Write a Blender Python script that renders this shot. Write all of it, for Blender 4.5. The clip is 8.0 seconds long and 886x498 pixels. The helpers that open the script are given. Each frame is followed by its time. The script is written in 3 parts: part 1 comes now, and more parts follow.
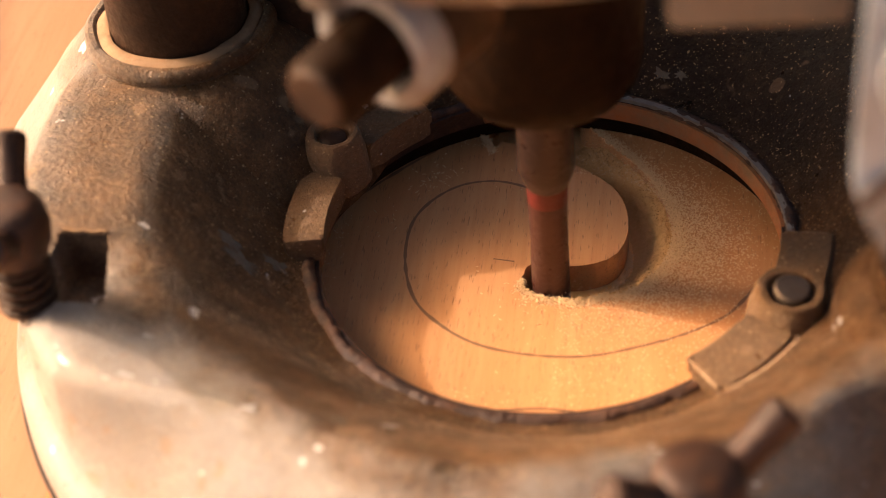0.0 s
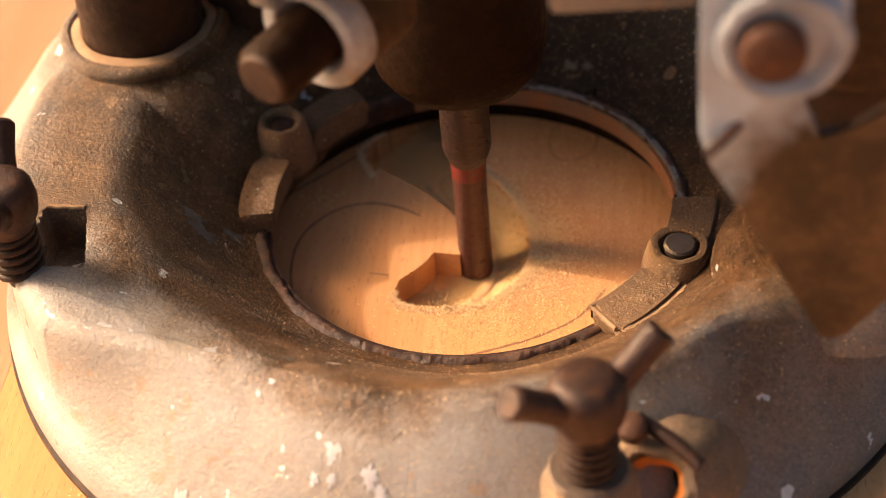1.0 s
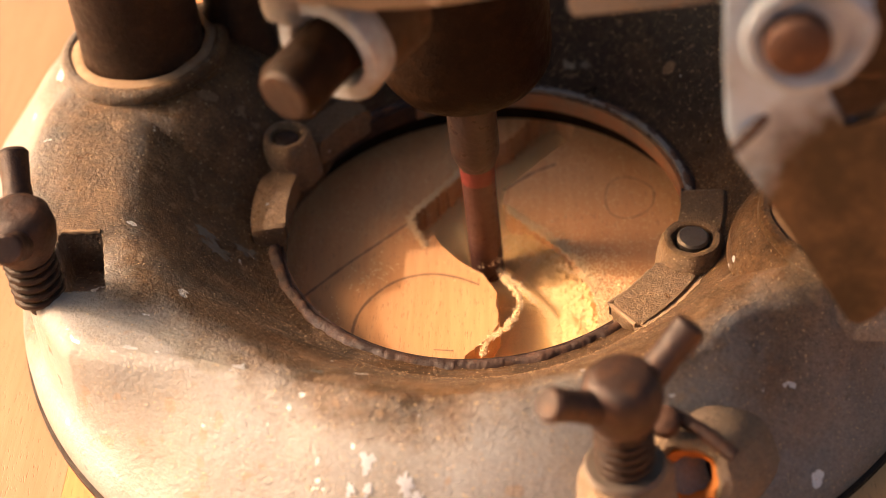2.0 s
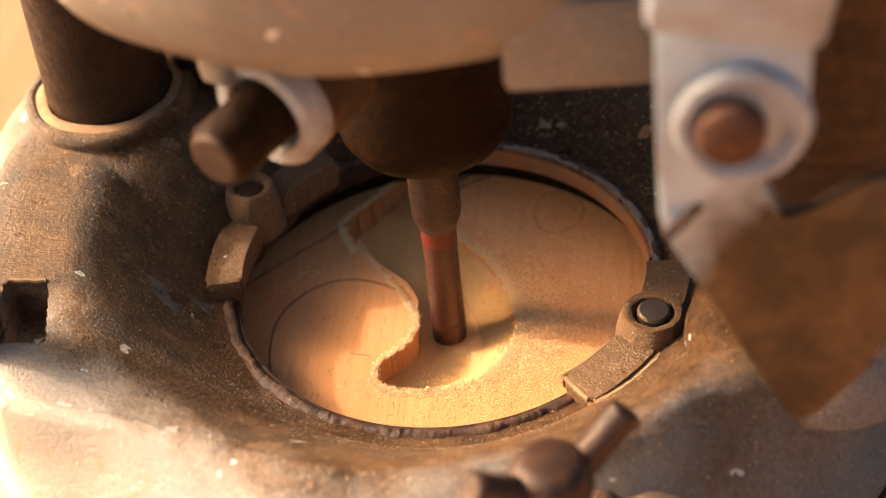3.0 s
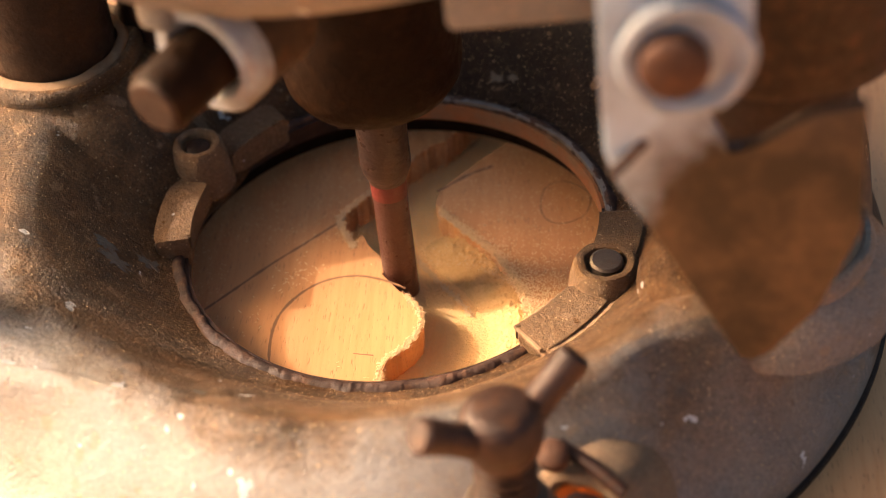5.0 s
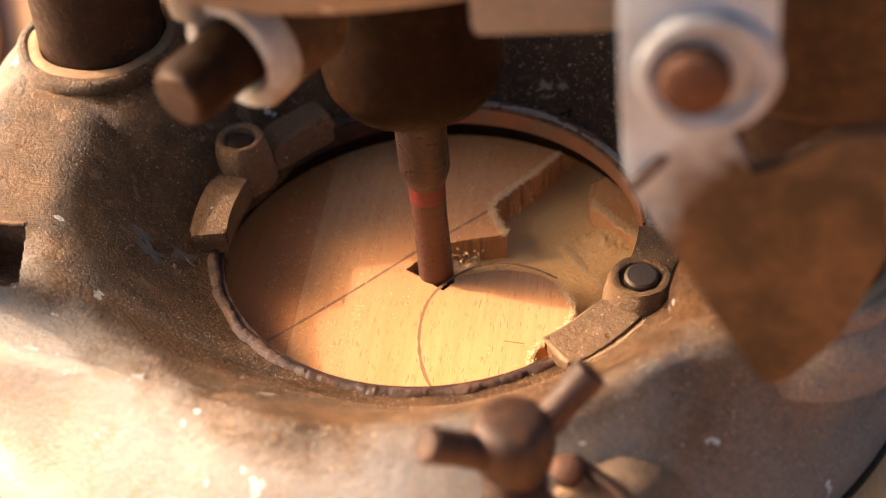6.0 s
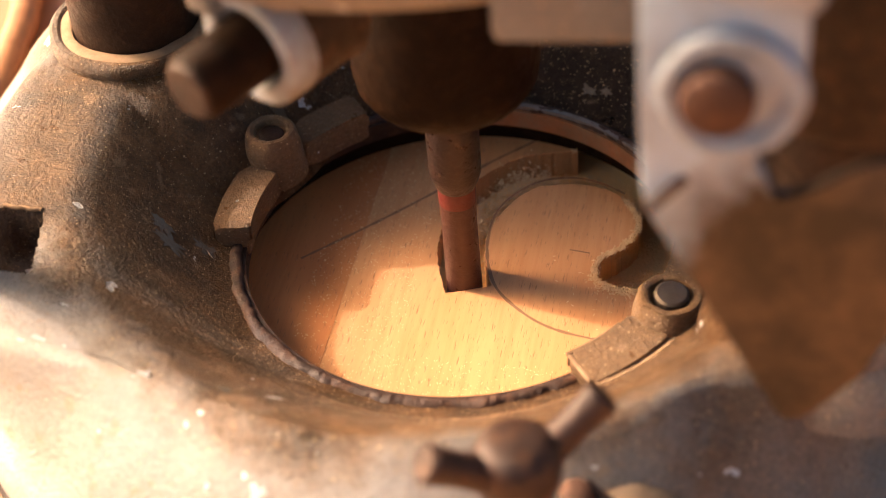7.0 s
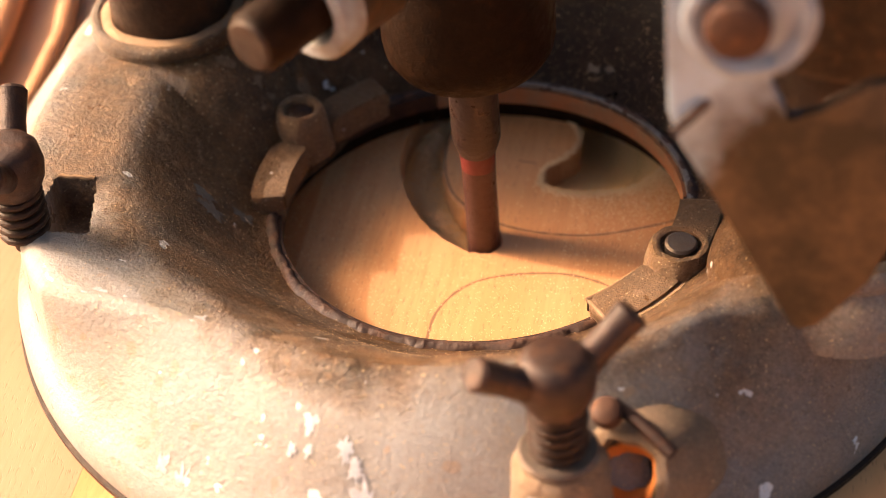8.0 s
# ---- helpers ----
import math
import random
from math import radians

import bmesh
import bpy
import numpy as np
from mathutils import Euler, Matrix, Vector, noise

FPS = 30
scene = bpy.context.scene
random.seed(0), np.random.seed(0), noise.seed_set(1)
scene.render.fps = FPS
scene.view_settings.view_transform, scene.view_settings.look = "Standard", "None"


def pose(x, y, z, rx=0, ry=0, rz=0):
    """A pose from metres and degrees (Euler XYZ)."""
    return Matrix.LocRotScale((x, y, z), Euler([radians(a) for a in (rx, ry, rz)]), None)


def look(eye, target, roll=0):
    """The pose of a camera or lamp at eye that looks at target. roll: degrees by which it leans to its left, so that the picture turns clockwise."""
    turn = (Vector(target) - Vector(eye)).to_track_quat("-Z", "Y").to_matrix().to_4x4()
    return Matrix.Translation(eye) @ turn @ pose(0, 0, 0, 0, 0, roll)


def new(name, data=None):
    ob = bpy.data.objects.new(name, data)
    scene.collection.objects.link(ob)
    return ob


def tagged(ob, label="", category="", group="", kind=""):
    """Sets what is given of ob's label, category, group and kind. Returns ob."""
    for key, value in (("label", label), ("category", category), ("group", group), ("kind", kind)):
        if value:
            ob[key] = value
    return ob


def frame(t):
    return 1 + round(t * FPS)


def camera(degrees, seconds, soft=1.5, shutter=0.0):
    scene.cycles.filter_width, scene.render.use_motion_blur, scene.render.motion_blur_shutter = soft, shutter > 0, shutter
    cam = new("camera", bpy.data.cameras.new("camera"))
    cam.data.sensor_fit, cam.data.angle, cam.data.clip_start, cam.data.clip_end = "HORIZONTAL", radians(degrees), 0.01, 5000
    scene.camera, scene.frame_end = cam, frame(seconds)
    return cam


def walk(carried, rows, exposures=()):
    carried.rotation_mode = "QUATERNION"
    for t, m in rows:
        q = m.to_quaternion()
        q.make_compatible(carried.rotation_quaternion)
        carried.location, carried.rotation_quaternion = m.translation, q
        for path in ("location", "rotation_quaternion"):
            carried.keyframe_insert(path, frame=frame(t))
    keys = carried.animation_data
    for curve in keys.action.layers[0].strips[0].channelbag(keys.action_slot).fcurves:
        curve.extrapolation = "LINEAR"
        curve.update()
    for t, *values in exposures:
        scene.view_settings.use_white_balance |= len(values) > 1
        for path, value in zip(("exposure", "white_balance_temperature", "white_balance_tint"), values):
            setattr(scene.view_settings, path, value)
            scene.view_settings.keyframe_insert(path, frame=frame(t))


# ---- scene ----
MM = 0.001
cam = camera(26.7, 8.0, 0.75, 0.06)
cam.data.dof.use_dof = True
cam.data.dof.focus_distance = 0.303
cam.data.dof.aperture_fstop = 15.0

# the router's way over the board, in mm: seconds, x, y
GLIDE = [
    (0.0, 6.5, -4.5), (0.5, 7.8, -1.7), (1.0, 15.1, 7.3), (1.2, 15.2, 10.8), (1.6, 12.5, 18.5), (2.0, 5.5, 24.8),
    (2.3, 2.5, 25.9), (2.5, 7.3, 20.6), (3.0, 13.0, 10.5), (3.5, 9.8, 1.3), (4.0, 11.9, 9.3), (4.5, 9.2, 17.1),
    (4.7, 6.9, 18.4), (5.05, 2.0, 21.6), (5.4, -6.0, 22.3), (5.8, -14.8, 19.9), (6.0, -16.3, 16.5), (6.5, -20.0, 5.5),
    (7.0, -19.5, -8.7), (7.5, -14.3, -18.1), (8.0, -6.2, -23.5),
]


def glide(t):
    for (a, ax, ay), (b, bx, by) in zip(GLIDE, GLIDE[1:]):
        if t <= b:
            k = (t - a) / (b - a)
            return ax + (bx - ax) * k, ay + (by - ay) * k
    return GLIDE[-1][1:]


# the hand-held camera beside the router: seconds, place against the router's axis in mm, yaw, pitch, roll
PATH = [
    (0, 20.64, -210.53, 199.83, 10.01, -42.16, -5.31),
    (0.5, 27.39, -243.95, 220.19, 11.02, -41.32, -5.41),
    (1, 30.46, -246.22, 220.21, 8.36, -41.57, -5.37),
    (1.2, 30.94, -246.44, 219.66, 8.65, -41.65, -6.38),
    (2.3, 17.93, -248.03, 223.94, 5.98, -41.69, -7.57),
    (2.5, 23.34, -243.13, 224.04, 6.37, -41.44, -7.30),
    (3, 36.40, -236.26, 221.51, 8.66, -40.87, -6.25),
    (3.5, 48.37, -224.39, 215.63, 11.45, -41.44, -5.89),
    (4, 39.31, -229.70, 213.31, 8.71, -41.87, -5.75),
    (4.5, 33.64, -237.77, 216.95, 7.19, -41.48, -6.29),
    (4.7, 36.07, -237.99, 216.35, 6.73, -41.60, -6.34),
    (5.8, 46.81, -231.90, 213.50, 9.89, -41.45, -6.29),
    (6, 47.37, -233.22, 213.09, 11.10, -41.15, -5.94),
    (6.5, 56.11, -224.33, 210.91, 13.61, -41.12, -5.72),
    (7, 53.41, -223.47, 208.89, 14.20, -41.33, -5.19),
    (7.5, 48.47, -255.86, 215.82, 10.68, -38.85, -3.50),
    (8, 48.10, -252.48, 212.50, 12.44, -39.73, -5.21),
]


def eye_row(t):
    for a, b in zip(PATH, PATH[1:]):
        if t <= b[0]:
            k = (t - a[0]) / (b[0] - a[0])
            return [u + (v - u) * k for u, v in zip(a, b)]
    return list(PATH[-1])


def eye_pose(t):
    _, x, y, z, yaw, pitch, roll = eye_row(t)
    gx, gy = glide(t)
    return pose((x + gx) * MM, (y + gy) * MM, z * MM, 90 + pitch, 0, yaw) @ pose(0, 0, 0, 0, 0, roll)


TIMES = sorted({r[0] for r in PATH} | {r[0] for r in GLIDE})
walk(cam, [(t, eye_pose(t)) for t in TIMES], [(0, 0.42, 6900, 14), (1.2, 0.46, 6850, 11), (2.3, 0.60, 6750, 10), (3.5, 0.84, 6800, 8), (4.7, 0.80, 6750, 9), (6.0, 0.86, 6500, 11), (7.0, 0.88, 6450, 10), (8.0, 0.82, 6550, 12)])

# ---- light ----
SUN_AZ, SUN_EL = 167.0, 32.0
world = bpy.data.worlds.new("sky")
scene.world = world
world.use_nodes = True
wn = world.node_tree
sky = wn.nodes.new("ShaderNodeTexSky")
sky.sky_type, sky.sun_disc = "NISHITA", False
sky.sun_elevation, sky.sun_rotation = radians(SUN_EL), radians(90 - SUN_AZ)
sky.dust_density = 5.0
# hazy, warm evening air
haze = wn.nodes.new("ShaderNodeMix")
haze.data_type, haze.blend_type = "RGBA", "MULTIPLY"
haze.inputs[0].default_value = 1.0
haze.inputs[7].default_value = (1.0, 0.89, 0.76, 1)
wn.links.new(sky.outputs[0], haze.inputs[6])
# the glow round the sun stands out from the rest of the sky
glow = wn.nodes.new("ShaderNodeMix")
glow.data_type, glow.blend_type = "RGBA", "MULTIPLY"
glow.inputs[0].default_value = 0.13
wn.links.new(haze.outputs[2], glow.inputs[6])
wn.links.new(sky.outputs[0], glow.inputs[7])
wn.links.new(glow.outputs[2], wn.nodes["Background"].inputs[0])
wn.nodes["Background"].inputs[1].default_value = 0.107
sun = new("sun", bpy.data.lights.new("sun", "SUN"))
sun.data.energy, sun.data.angle, sun.data.color = 2.4, radians(0.6), (1.0, 0.85, 0.77)
az, el = radians(SUN_AZ), radians(SUN_EL)
sun.matrix_basis = look((math.cos(az) * math.cos(el), math.sin(az) * math.cos(el), math.sin(el)), (0, 0, 0))


# ---- materials ----
class Nodes:
    """A short hand for node materials."""

    def __init__(self, name, rough=0.6, metal=0.0):
        self.m = bpy.data.materials.new(name)
        self.m.use_nodes = True
        self.t = self.m.node_tree
        self.b = self.t.nodes["Principled BSDF"]
        self.b.inputs["Roughness"].default_value = rough
        self.b.inputs["Metallic"].default_value = metal

    def put(self, kind, **values):
        n = self.t.nodes.new(kind)
        for k, v in values.items():
            n.inputs[k.replace("_", " ")].default_value = v
        return n

    def link(self, a, b):
        self.t.links.new(a, b)

    def coords(self, scale=(1, 1, 1), space="Object"):
        c = self.t.nodes.new("ShaderNodeTexCoord")
        m = self.t.nodes.new("ShaderNodeMapping")
        m.inputs["Scale"].default_value = scale
        self.link(c.outputs[space], m.inputs["Vector"])
        return m.outputs[0]

    def noise(self, where, scale, detail=6, rough=0.6):
        n = self.put("ShaderNodeTexNoise", Scale=scale, Detail=detail, Roughness=rough)
        self.link(where, n.inputs["Vector"])
        return n.outputs["Fac"]

    def ramp(self, fac, *stops):
        r = self.t.nodes.new("ShaderNodeValToRGB")
        e = r.color_ramp.elements
        while len(e) < len(stops):
            e.new(0.5)
        for s, (p, c) in zip(e, stops):
            s.position, s.color = p, (*c, 1) if len(c) == 3 else c
        self.link(fac, r.inputs[0])
        return r.outputs[0]

    def mix(self, fac, a, b, blend="MIX"):
        n = self.t.nodes.new("ShaderNodeMix")
        n.data_type, n.blend_type = "RGBA", blend
        for socket, v in ((n.inputs[0], fac), (n.inputs[6], a), (n.inputs[7], b)):
            if isinstance(v, (int, float)):
                socket.default_value = v
            elif isinstance(v, tuple):
                socket.default_value = (*v, 1)
            else:
                self.link(v, socket)
        return n.outputs[2]

    def math(self, op, a, b=0.0):
        n = self.t.nodes.new("ShaderNodeMath")
        n.operation = op
        for socket, v in ((n.inputs[0], a), (n.inputs[1], b)):
            if isinstance(v, (int, float)):
                socket.default_value = v
            else:
                self.link(v, socket)
        return n.outputs[0]

    def bump(self, height, strength=0.3, distance=0.0005):
        n = self.put("ShaderNodeBump", Distance=distance)
        if isinstance(strength, float):
            n.inputs["Strength"].default_value = strength
        else:
            self.link(strength, n.inputs["Strength"])
        self.link(height, n.inputs["Height"])
        self.link(n.outputs[0], self.b.inputs["Normal"])

    def color(self, c):
        if isinstance(c, tuple):
            self.b.inputs["Base Color"].default_value = (*c, 1)
        else:
            self.link(c, self.b.inputs["Base Color"])
        return self.m

    def rough(self, r):
        self.link(r, self.b.inputs["Roughness"])


def wood_material(name, light, mid, pore, fresh=False):
    n = Nodes(name, 0.5)
    geo = n.t.nodes.new("ShaderNodeNewGeometry")
    m = n.t.nodes.new("ShaderNodeMapping")
    m.inputs["Scale"].default_value = (1, 0.06, 1)
    n.link(geo.outputs["Position"], m.inputs["Vector"])
    w = m.outputs[0]
    band = n.noise(w, 55, 4, 0.55)
    fine = n.noise(w, 900, 5, 0.6)
    base = n.mix(n.ramp(band, (0.36, (0, 0, 0)), (0.66, (1, 1, 1))), light, mid)
    base = n.mix(n.ramp(fine, (0.42, (0, 0, 0)), (0.66, (0.8, 0.8, 0.8))), base, mid)
    m2 = n.t.nodes.new("ShaderNodeMapping")
    m2.inputs["Scale"].default_value = (1, 0.10, 1)
    n.link(geo.outputs["Position"], m2.inputs["Vector"])
    pores = n.ramp(n.noise(m2.outputs[0], 3800, 2, 0.5), (0.62, (0, 0, 0)), (0.70, (1, 1, 1)))
    base = n.mix(n.math("MULTIPLY", pores, 0.15 if fresh else 0.62), base, pore)
    blot = n.noise(geo.outputs["Position"], 40, 4, 0.6)
    base = n.mix(n.math("MULTIPLY", n.ramp(blot, (0.45, (0, 0, 0)), (0.7, (1, 1, 1))), 0.3), base, mid)
    n.bump(n.math("SUBTRACT", n.math("MULTIPLY", fine, 0.4), pores), 0.45, 0.0003)
    if fresh:
        rough = n.noise(geo.outputs["Position"], 1500, 5, 0.75)
        base = n.mix(n.math("MULTIPLY", n.ramp(rough, (0.42, (0, 0, 0)), (0.62, (1, 1, 1))), 0.45), base, (0.88, 0.62, 0.31))
        n.bump(rough, 0.8, 0.0009)
        n.b.inputs["Roughness"].default_value = 0.85
    return n.color(base)


WOOD = wood_material("board_wood", (0.70, 0.39, 0.185), (0.60, 0.295, 0.12), (0.24, 0.095, 0.036))
# darker copy of the board wood, to tone down the light outside the router
WOOD_DIMMED = wood_material("board_wood_dimmed", (0.38, 0.235, 0.135), (0.32, 0.18, 0.095), (0.22, 0.09, 0.035))
WOOD_RED = wood_material("board_wood_red", (0.66, 0.30, 0.11), (0.52, 0.205, 0.07), (0.24, 0.085, 0.03))
FLUFF = wood_material("packed_sawdust", (0.80, 0.55, 0.27), (0.74, 0.47, 0.20), (0.40, 0.21, 0.08), True)
WOOD_CUT = wood_material("freshly_cut_wood", (0.97, 0.69, 0.34), (0.94, 0.62, 0.27), (0.5, 0.28, 0.11), True)


def casting_material(name, dark_from, dark_to, centre, soiled=0.0, light=(0.325, 0.33, 0.335), dull=(0.30, 0.278, 0.252)):
    """Worn cream paint on a casting; brown towards its middle is oily grime plus some painted shade."""
    n = Nodes(name, 0.5)
    n.b.inputs["Specular IOR Level"].default_value = 0.33
    w = n.coords()
    paint = n.mix(n.ramp(n.noise(w, 60, 6, 0.6), (0.35, (0, 0, 0)), (0.7, (1, 1, 1))), light, dull)
    speck = n.ramp(n.noise(w, 700, 3, 0.6), (0.55, (0, 0, 0)), (0.72, (1, 1, 1)))
    paint = n.mix(n.math("MULTIPLY", speck, 0.35), paint, (0.30, 0.22, 0.15))
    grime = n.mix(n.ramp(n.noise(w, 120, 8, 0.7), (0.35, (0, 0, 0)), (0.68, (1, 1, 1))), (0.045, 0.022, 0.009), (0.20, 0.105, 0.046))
    sep = n.t.nodes.new("ShaderNodeVectorMath")
    sep.operation = "LENGTH"
    flat = n.t.nodes.new("ShaderNodeVectorMath")
    flat.operation = "MULTIPLY"
    flat.inputs[1].default_value = (1, 1, 0)
    n.link(w, flat.inputs[0])
    n.link(flat.outputs[0], sep.inputs[0])
    r = n.math("ADD", sep.outputs["Value"], n.math("MULTIPLY", n.math("SUBTRACT", n.noise(w, 45, 6, 0.65), 0.5), 0.03))
    # browning by radius: grime, with part of the bowl's own shadow coloured in
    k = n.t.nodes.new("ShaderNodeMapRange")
    k.inputs["From Min"].default_value, k.inputs["From Max"].default_value = dark_from * MM, dark_to * MM
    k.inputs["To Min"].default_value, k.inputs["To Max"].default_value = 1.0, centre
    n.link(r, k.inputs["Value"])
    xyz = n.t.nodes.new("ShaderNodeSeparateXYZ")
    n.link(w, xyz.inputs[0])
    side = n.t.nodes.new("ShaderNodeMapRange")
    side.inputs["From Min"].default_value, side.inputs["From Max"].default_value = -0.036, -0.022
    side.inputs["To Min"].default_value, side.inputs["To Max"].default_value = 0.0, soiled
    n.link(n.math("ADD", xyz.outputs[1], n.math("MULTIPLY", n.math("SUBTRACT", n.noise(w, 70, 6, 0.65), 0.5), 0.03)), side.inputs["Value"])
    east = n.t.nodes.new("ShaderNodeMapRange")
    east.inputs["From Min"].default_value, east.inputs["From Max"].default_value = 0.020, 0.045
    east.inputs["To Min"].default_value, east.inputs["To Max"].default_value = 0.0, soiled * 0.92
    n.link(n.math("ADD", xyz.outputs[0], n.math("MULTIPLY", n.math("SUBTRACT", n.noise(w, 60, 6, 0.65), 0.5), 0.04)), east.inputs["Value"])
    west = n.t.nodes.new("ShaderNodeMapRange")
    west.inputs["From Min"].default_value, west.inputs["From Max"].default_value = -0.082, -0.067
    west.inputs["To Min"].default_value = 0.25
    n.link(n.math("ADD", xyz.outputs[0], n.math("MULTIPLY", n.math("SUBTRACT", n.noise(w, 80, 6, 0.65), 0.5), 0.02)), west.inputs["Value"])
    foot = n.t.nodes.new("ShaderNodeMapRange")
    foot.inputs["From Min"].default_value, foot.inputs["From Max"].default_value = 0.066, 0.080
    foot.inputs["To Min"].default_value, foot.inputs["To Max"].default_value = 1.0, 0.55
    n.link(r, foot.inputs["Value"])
    soil_shade = n.math("MAXIMUM", n.math("MAXIMUM", k.outputs[0], n.math("MULTIPLY", side.outputs[0], west.outputs[0])), n.math("MULTIPLY", east.outputs[0], foot.outputs[0]))
    base = n.mix(soil_shade, paint, grime)
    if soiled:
        # shade behind the opening, put into the colour: near black towards the rear right
        rear_shade = n.t.nodes.new("ShaderNodeMapRange")
        rear_shade.inputs["From Min"].default_value, rear_shade.inputs["From Max"].default_value = 0.022, 0.040
        n.link(n.math("ADD", n.math("ADD", xyz.outputs[1], n.math("MULTIPLY", xyz.outputs[0], 0.5)), n.math("MULTIPLY", n.math("SUBTRACT", n.noise(w, 60, 6, 0.65), 0.5), 0.03)), rear_shade.inputs["Value"])
        base = n.mix(n.math("MULTIPLY", rear_shade.outputs[0], 0.94), base, (0.017, 0.010, 0.007))
    grain = n.ramp(n.noise(w, 1500, 4, 0.75), (0.32, (0.45, 0.43, 0.41)), (0.68, (1.5, 1.47, 1.43)))
    base = n.mix(n.math("ADD", n.math("MULTIPLY", soil_shade, 0.6), 0.2), base, grain, "MULTIPLY")
    scuff = n.ramp(n.noise(w, 330, 5, 0.7), (0.56, (0, 0, 0)), (0.70, (1, 1, 1)))
    base = n.mix(n.math("MULTIPLY", scuff, 0.12), base, (0.36, 0.25, 0.15))
    stain = n.ramp(n.noise(w, 75, 7, 0.72), (0.5, (0, 0, 0)), (0.62, (1, 1, 1)))
    base = n.mix(n.math("MULTIPLY", stain, 0.13), base, (0.17, 0.095, 0.05))
    chips = n.ramp(n.noise(w, 190, 3, 0.55), (0.695, (0, 0, 0)), (0.705, (1, 1, 1)))
    base = n.mix(chips, base, (0.70, 0.71, 0.73))
    spots = n.ramp(n.noise(w, 210, 2, 0.4), (0.30, (1, 1, 1)), (0.34, (0, 0, 0)))
    base = n.mix(n.math("MULTIPLY", spots, 0.5), base, (0.33, 0.22, 0.14))
    dust = n.ramp(n.noise(w, 1900, 2, 0.5), (0.665, (0, 0, 0)), (0.71, (1, 1, 1)))
    base = n.mix(n.math("MULTIPLY", dust, 0.8), base, (0.58, 0.43, 0.26))
    n.rough(n.ramp(n.noise(w, 200, 4), (0.3, (0.26,) * 3), (0.7, (0.52,) * 3)))
    n.bump(n.math("ADD", n.math("ADD", n.noise(w, 780, 5, 0.75), n.math("MULTIPLY", n.noise(w, 2100, 3, 0.7), 0.4)), n.math("MULTIPLY", chips, -0.5)), n.math("ADD", n.math("MULTIPLY", soil_shade, 0.6), 0.34), 0.0020)
    return n.color(base)


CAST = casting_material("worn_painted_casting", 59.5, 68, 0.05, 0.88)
CLAMP = casting_material("grimy_clamp_casting", 0.1, 0.2, 0.5, 0.0, (0.31, 0.20, 0.115), (0.22, 0.135, 0.07))
STAINED = casting_material("stained_tan_casting", 0.1, 0.2, 0.45, 0.0, (0.30, 0.245, 0.185), (0.24, 0.18, 0.125))
LUG = casting_material("grimy_cream_paint", 1, 2, 0.42)
HEAD = casting_material("cream_painted_head", 1, 2, 0.03, 0.0, (0.20, 0.205, 0.20), (0.16, 0.152, 0.138))


def steel_material(name, a, b, rough, metal=0.7, rust=0.3, gloss=0.5):
    n = Nodes(name, rough, metal)
    n.b.inputs["Specular IOR Level"].default_value = gloss
    w = n.coords()
    c = n.mix(n.ramp(n.noise(w, 160, 6, 0.65), (0.35, (0, 0, 0)), (0.65, (1, 1, 1))), a, b)
    c = n.mix(n.math("MULTIPLY", n.ramp(n.noise(w, 380, 5, 0.7), (0.5, (0, 0, 0)), (0.68, (1, 1, 1))), rust), c, (0.20, 0.085, 0.035))
    n.rough(n.ramp(n.noise(w, 500, 4), (0.3, (max(rough - 0.12, 0.1),) * 3), (0.7, (min(rough + 0.15, 1),) * 3)))
    n.bump(n.noise(w, 700, 5, 0.75), 0.5, 0.0006)
    return n.color(c)


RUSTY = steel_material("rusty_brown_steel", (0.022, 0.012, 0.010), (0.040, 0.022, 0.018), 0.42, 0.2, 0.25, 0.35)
HEXRUST = steel_material("red_rust_bolt", (0.055, 0.027, 0.019), (0.085, 0.044, 0.030), 0.6, 0.1, 0.4, 0.2)
BROWN = steel_material("brown_stained_paint", (0.022, 0.011, 0.006), (0.048, 0.026, 0.013), 0.5, 0.0, 0.3, 0.3)
FILM = steel_material("packed_pale_dust", (0.32, 0.23, 0.15), (0.22, 0.145, 0.09), 0.9, 0.0, 0.3, 0.1)
DARK = steel_material("oily_dark_steel", (0.018, 0.009, 0.006), (0.032, 0.017, 0.011), 0.42, 0.0, 0.12, 0.22)
NUT = steel_material("blackened_steel", (0.009, 0.004, 0.002), (0.016, 0.007, 0.003), 0.5, 0.0, 0.05, 0.08)
BARE = steel_material("bare_bright_steel", (0.34, 0.39, 0.46), (0.22, 0.195, 0.165), 0.45, 0.3, 0.12)
EMBER = steel_material("bright_orange_rust", (0.62, 0.22, 0.05), (0.45, 0.15, 0.035), 0.8, 0.0, 0.2, 0.2)
CRUST = steel_material("crusted_brown_edge", (0.018, 0.009, 0.007), (0.070, 0.036, 0.026), 0.6, 0.0, 0.35, 0.4)
LIP = steel_material("orange_lip", (0.33, 0.115, 0.04), (0.20, 0.13, 0.075), 0.75, 0.0, 0.4)
SCREW = steel_material("worn_grey_steel", (0.085, 0.068, 0.058), (0.13, 0.105, 0.085), 0.38, 0.4, 0.3)
SHANK = steel_material("brown_tool_steel", (0.034, 0.020, 0.017), (0.050, 0.029, 0.024), 0.35, 0.3, 0.1)
RED = steel_material("red_enamel_band", (0.17, 0.020, 0.014), (0.115, 0.020, 0.015), 0.45, 0.0, 0.15)
CUTTER = steel_material("red_brown_cutter", (0.070, 0.027, 0.021), (0.092, 0.038, 0.029), 0.35, 0.2, 0.1)
COLLAR = steel_material("sandy_dusted_paint", (0.36, 0.25, 0.155), (0.25, 0.16, 0.095), 0.7, 0.0, 0.35, 0.3)
PENCIL = Nodes("pencil_graphite", 0.55).color((0.25, 0.13, 0.065))


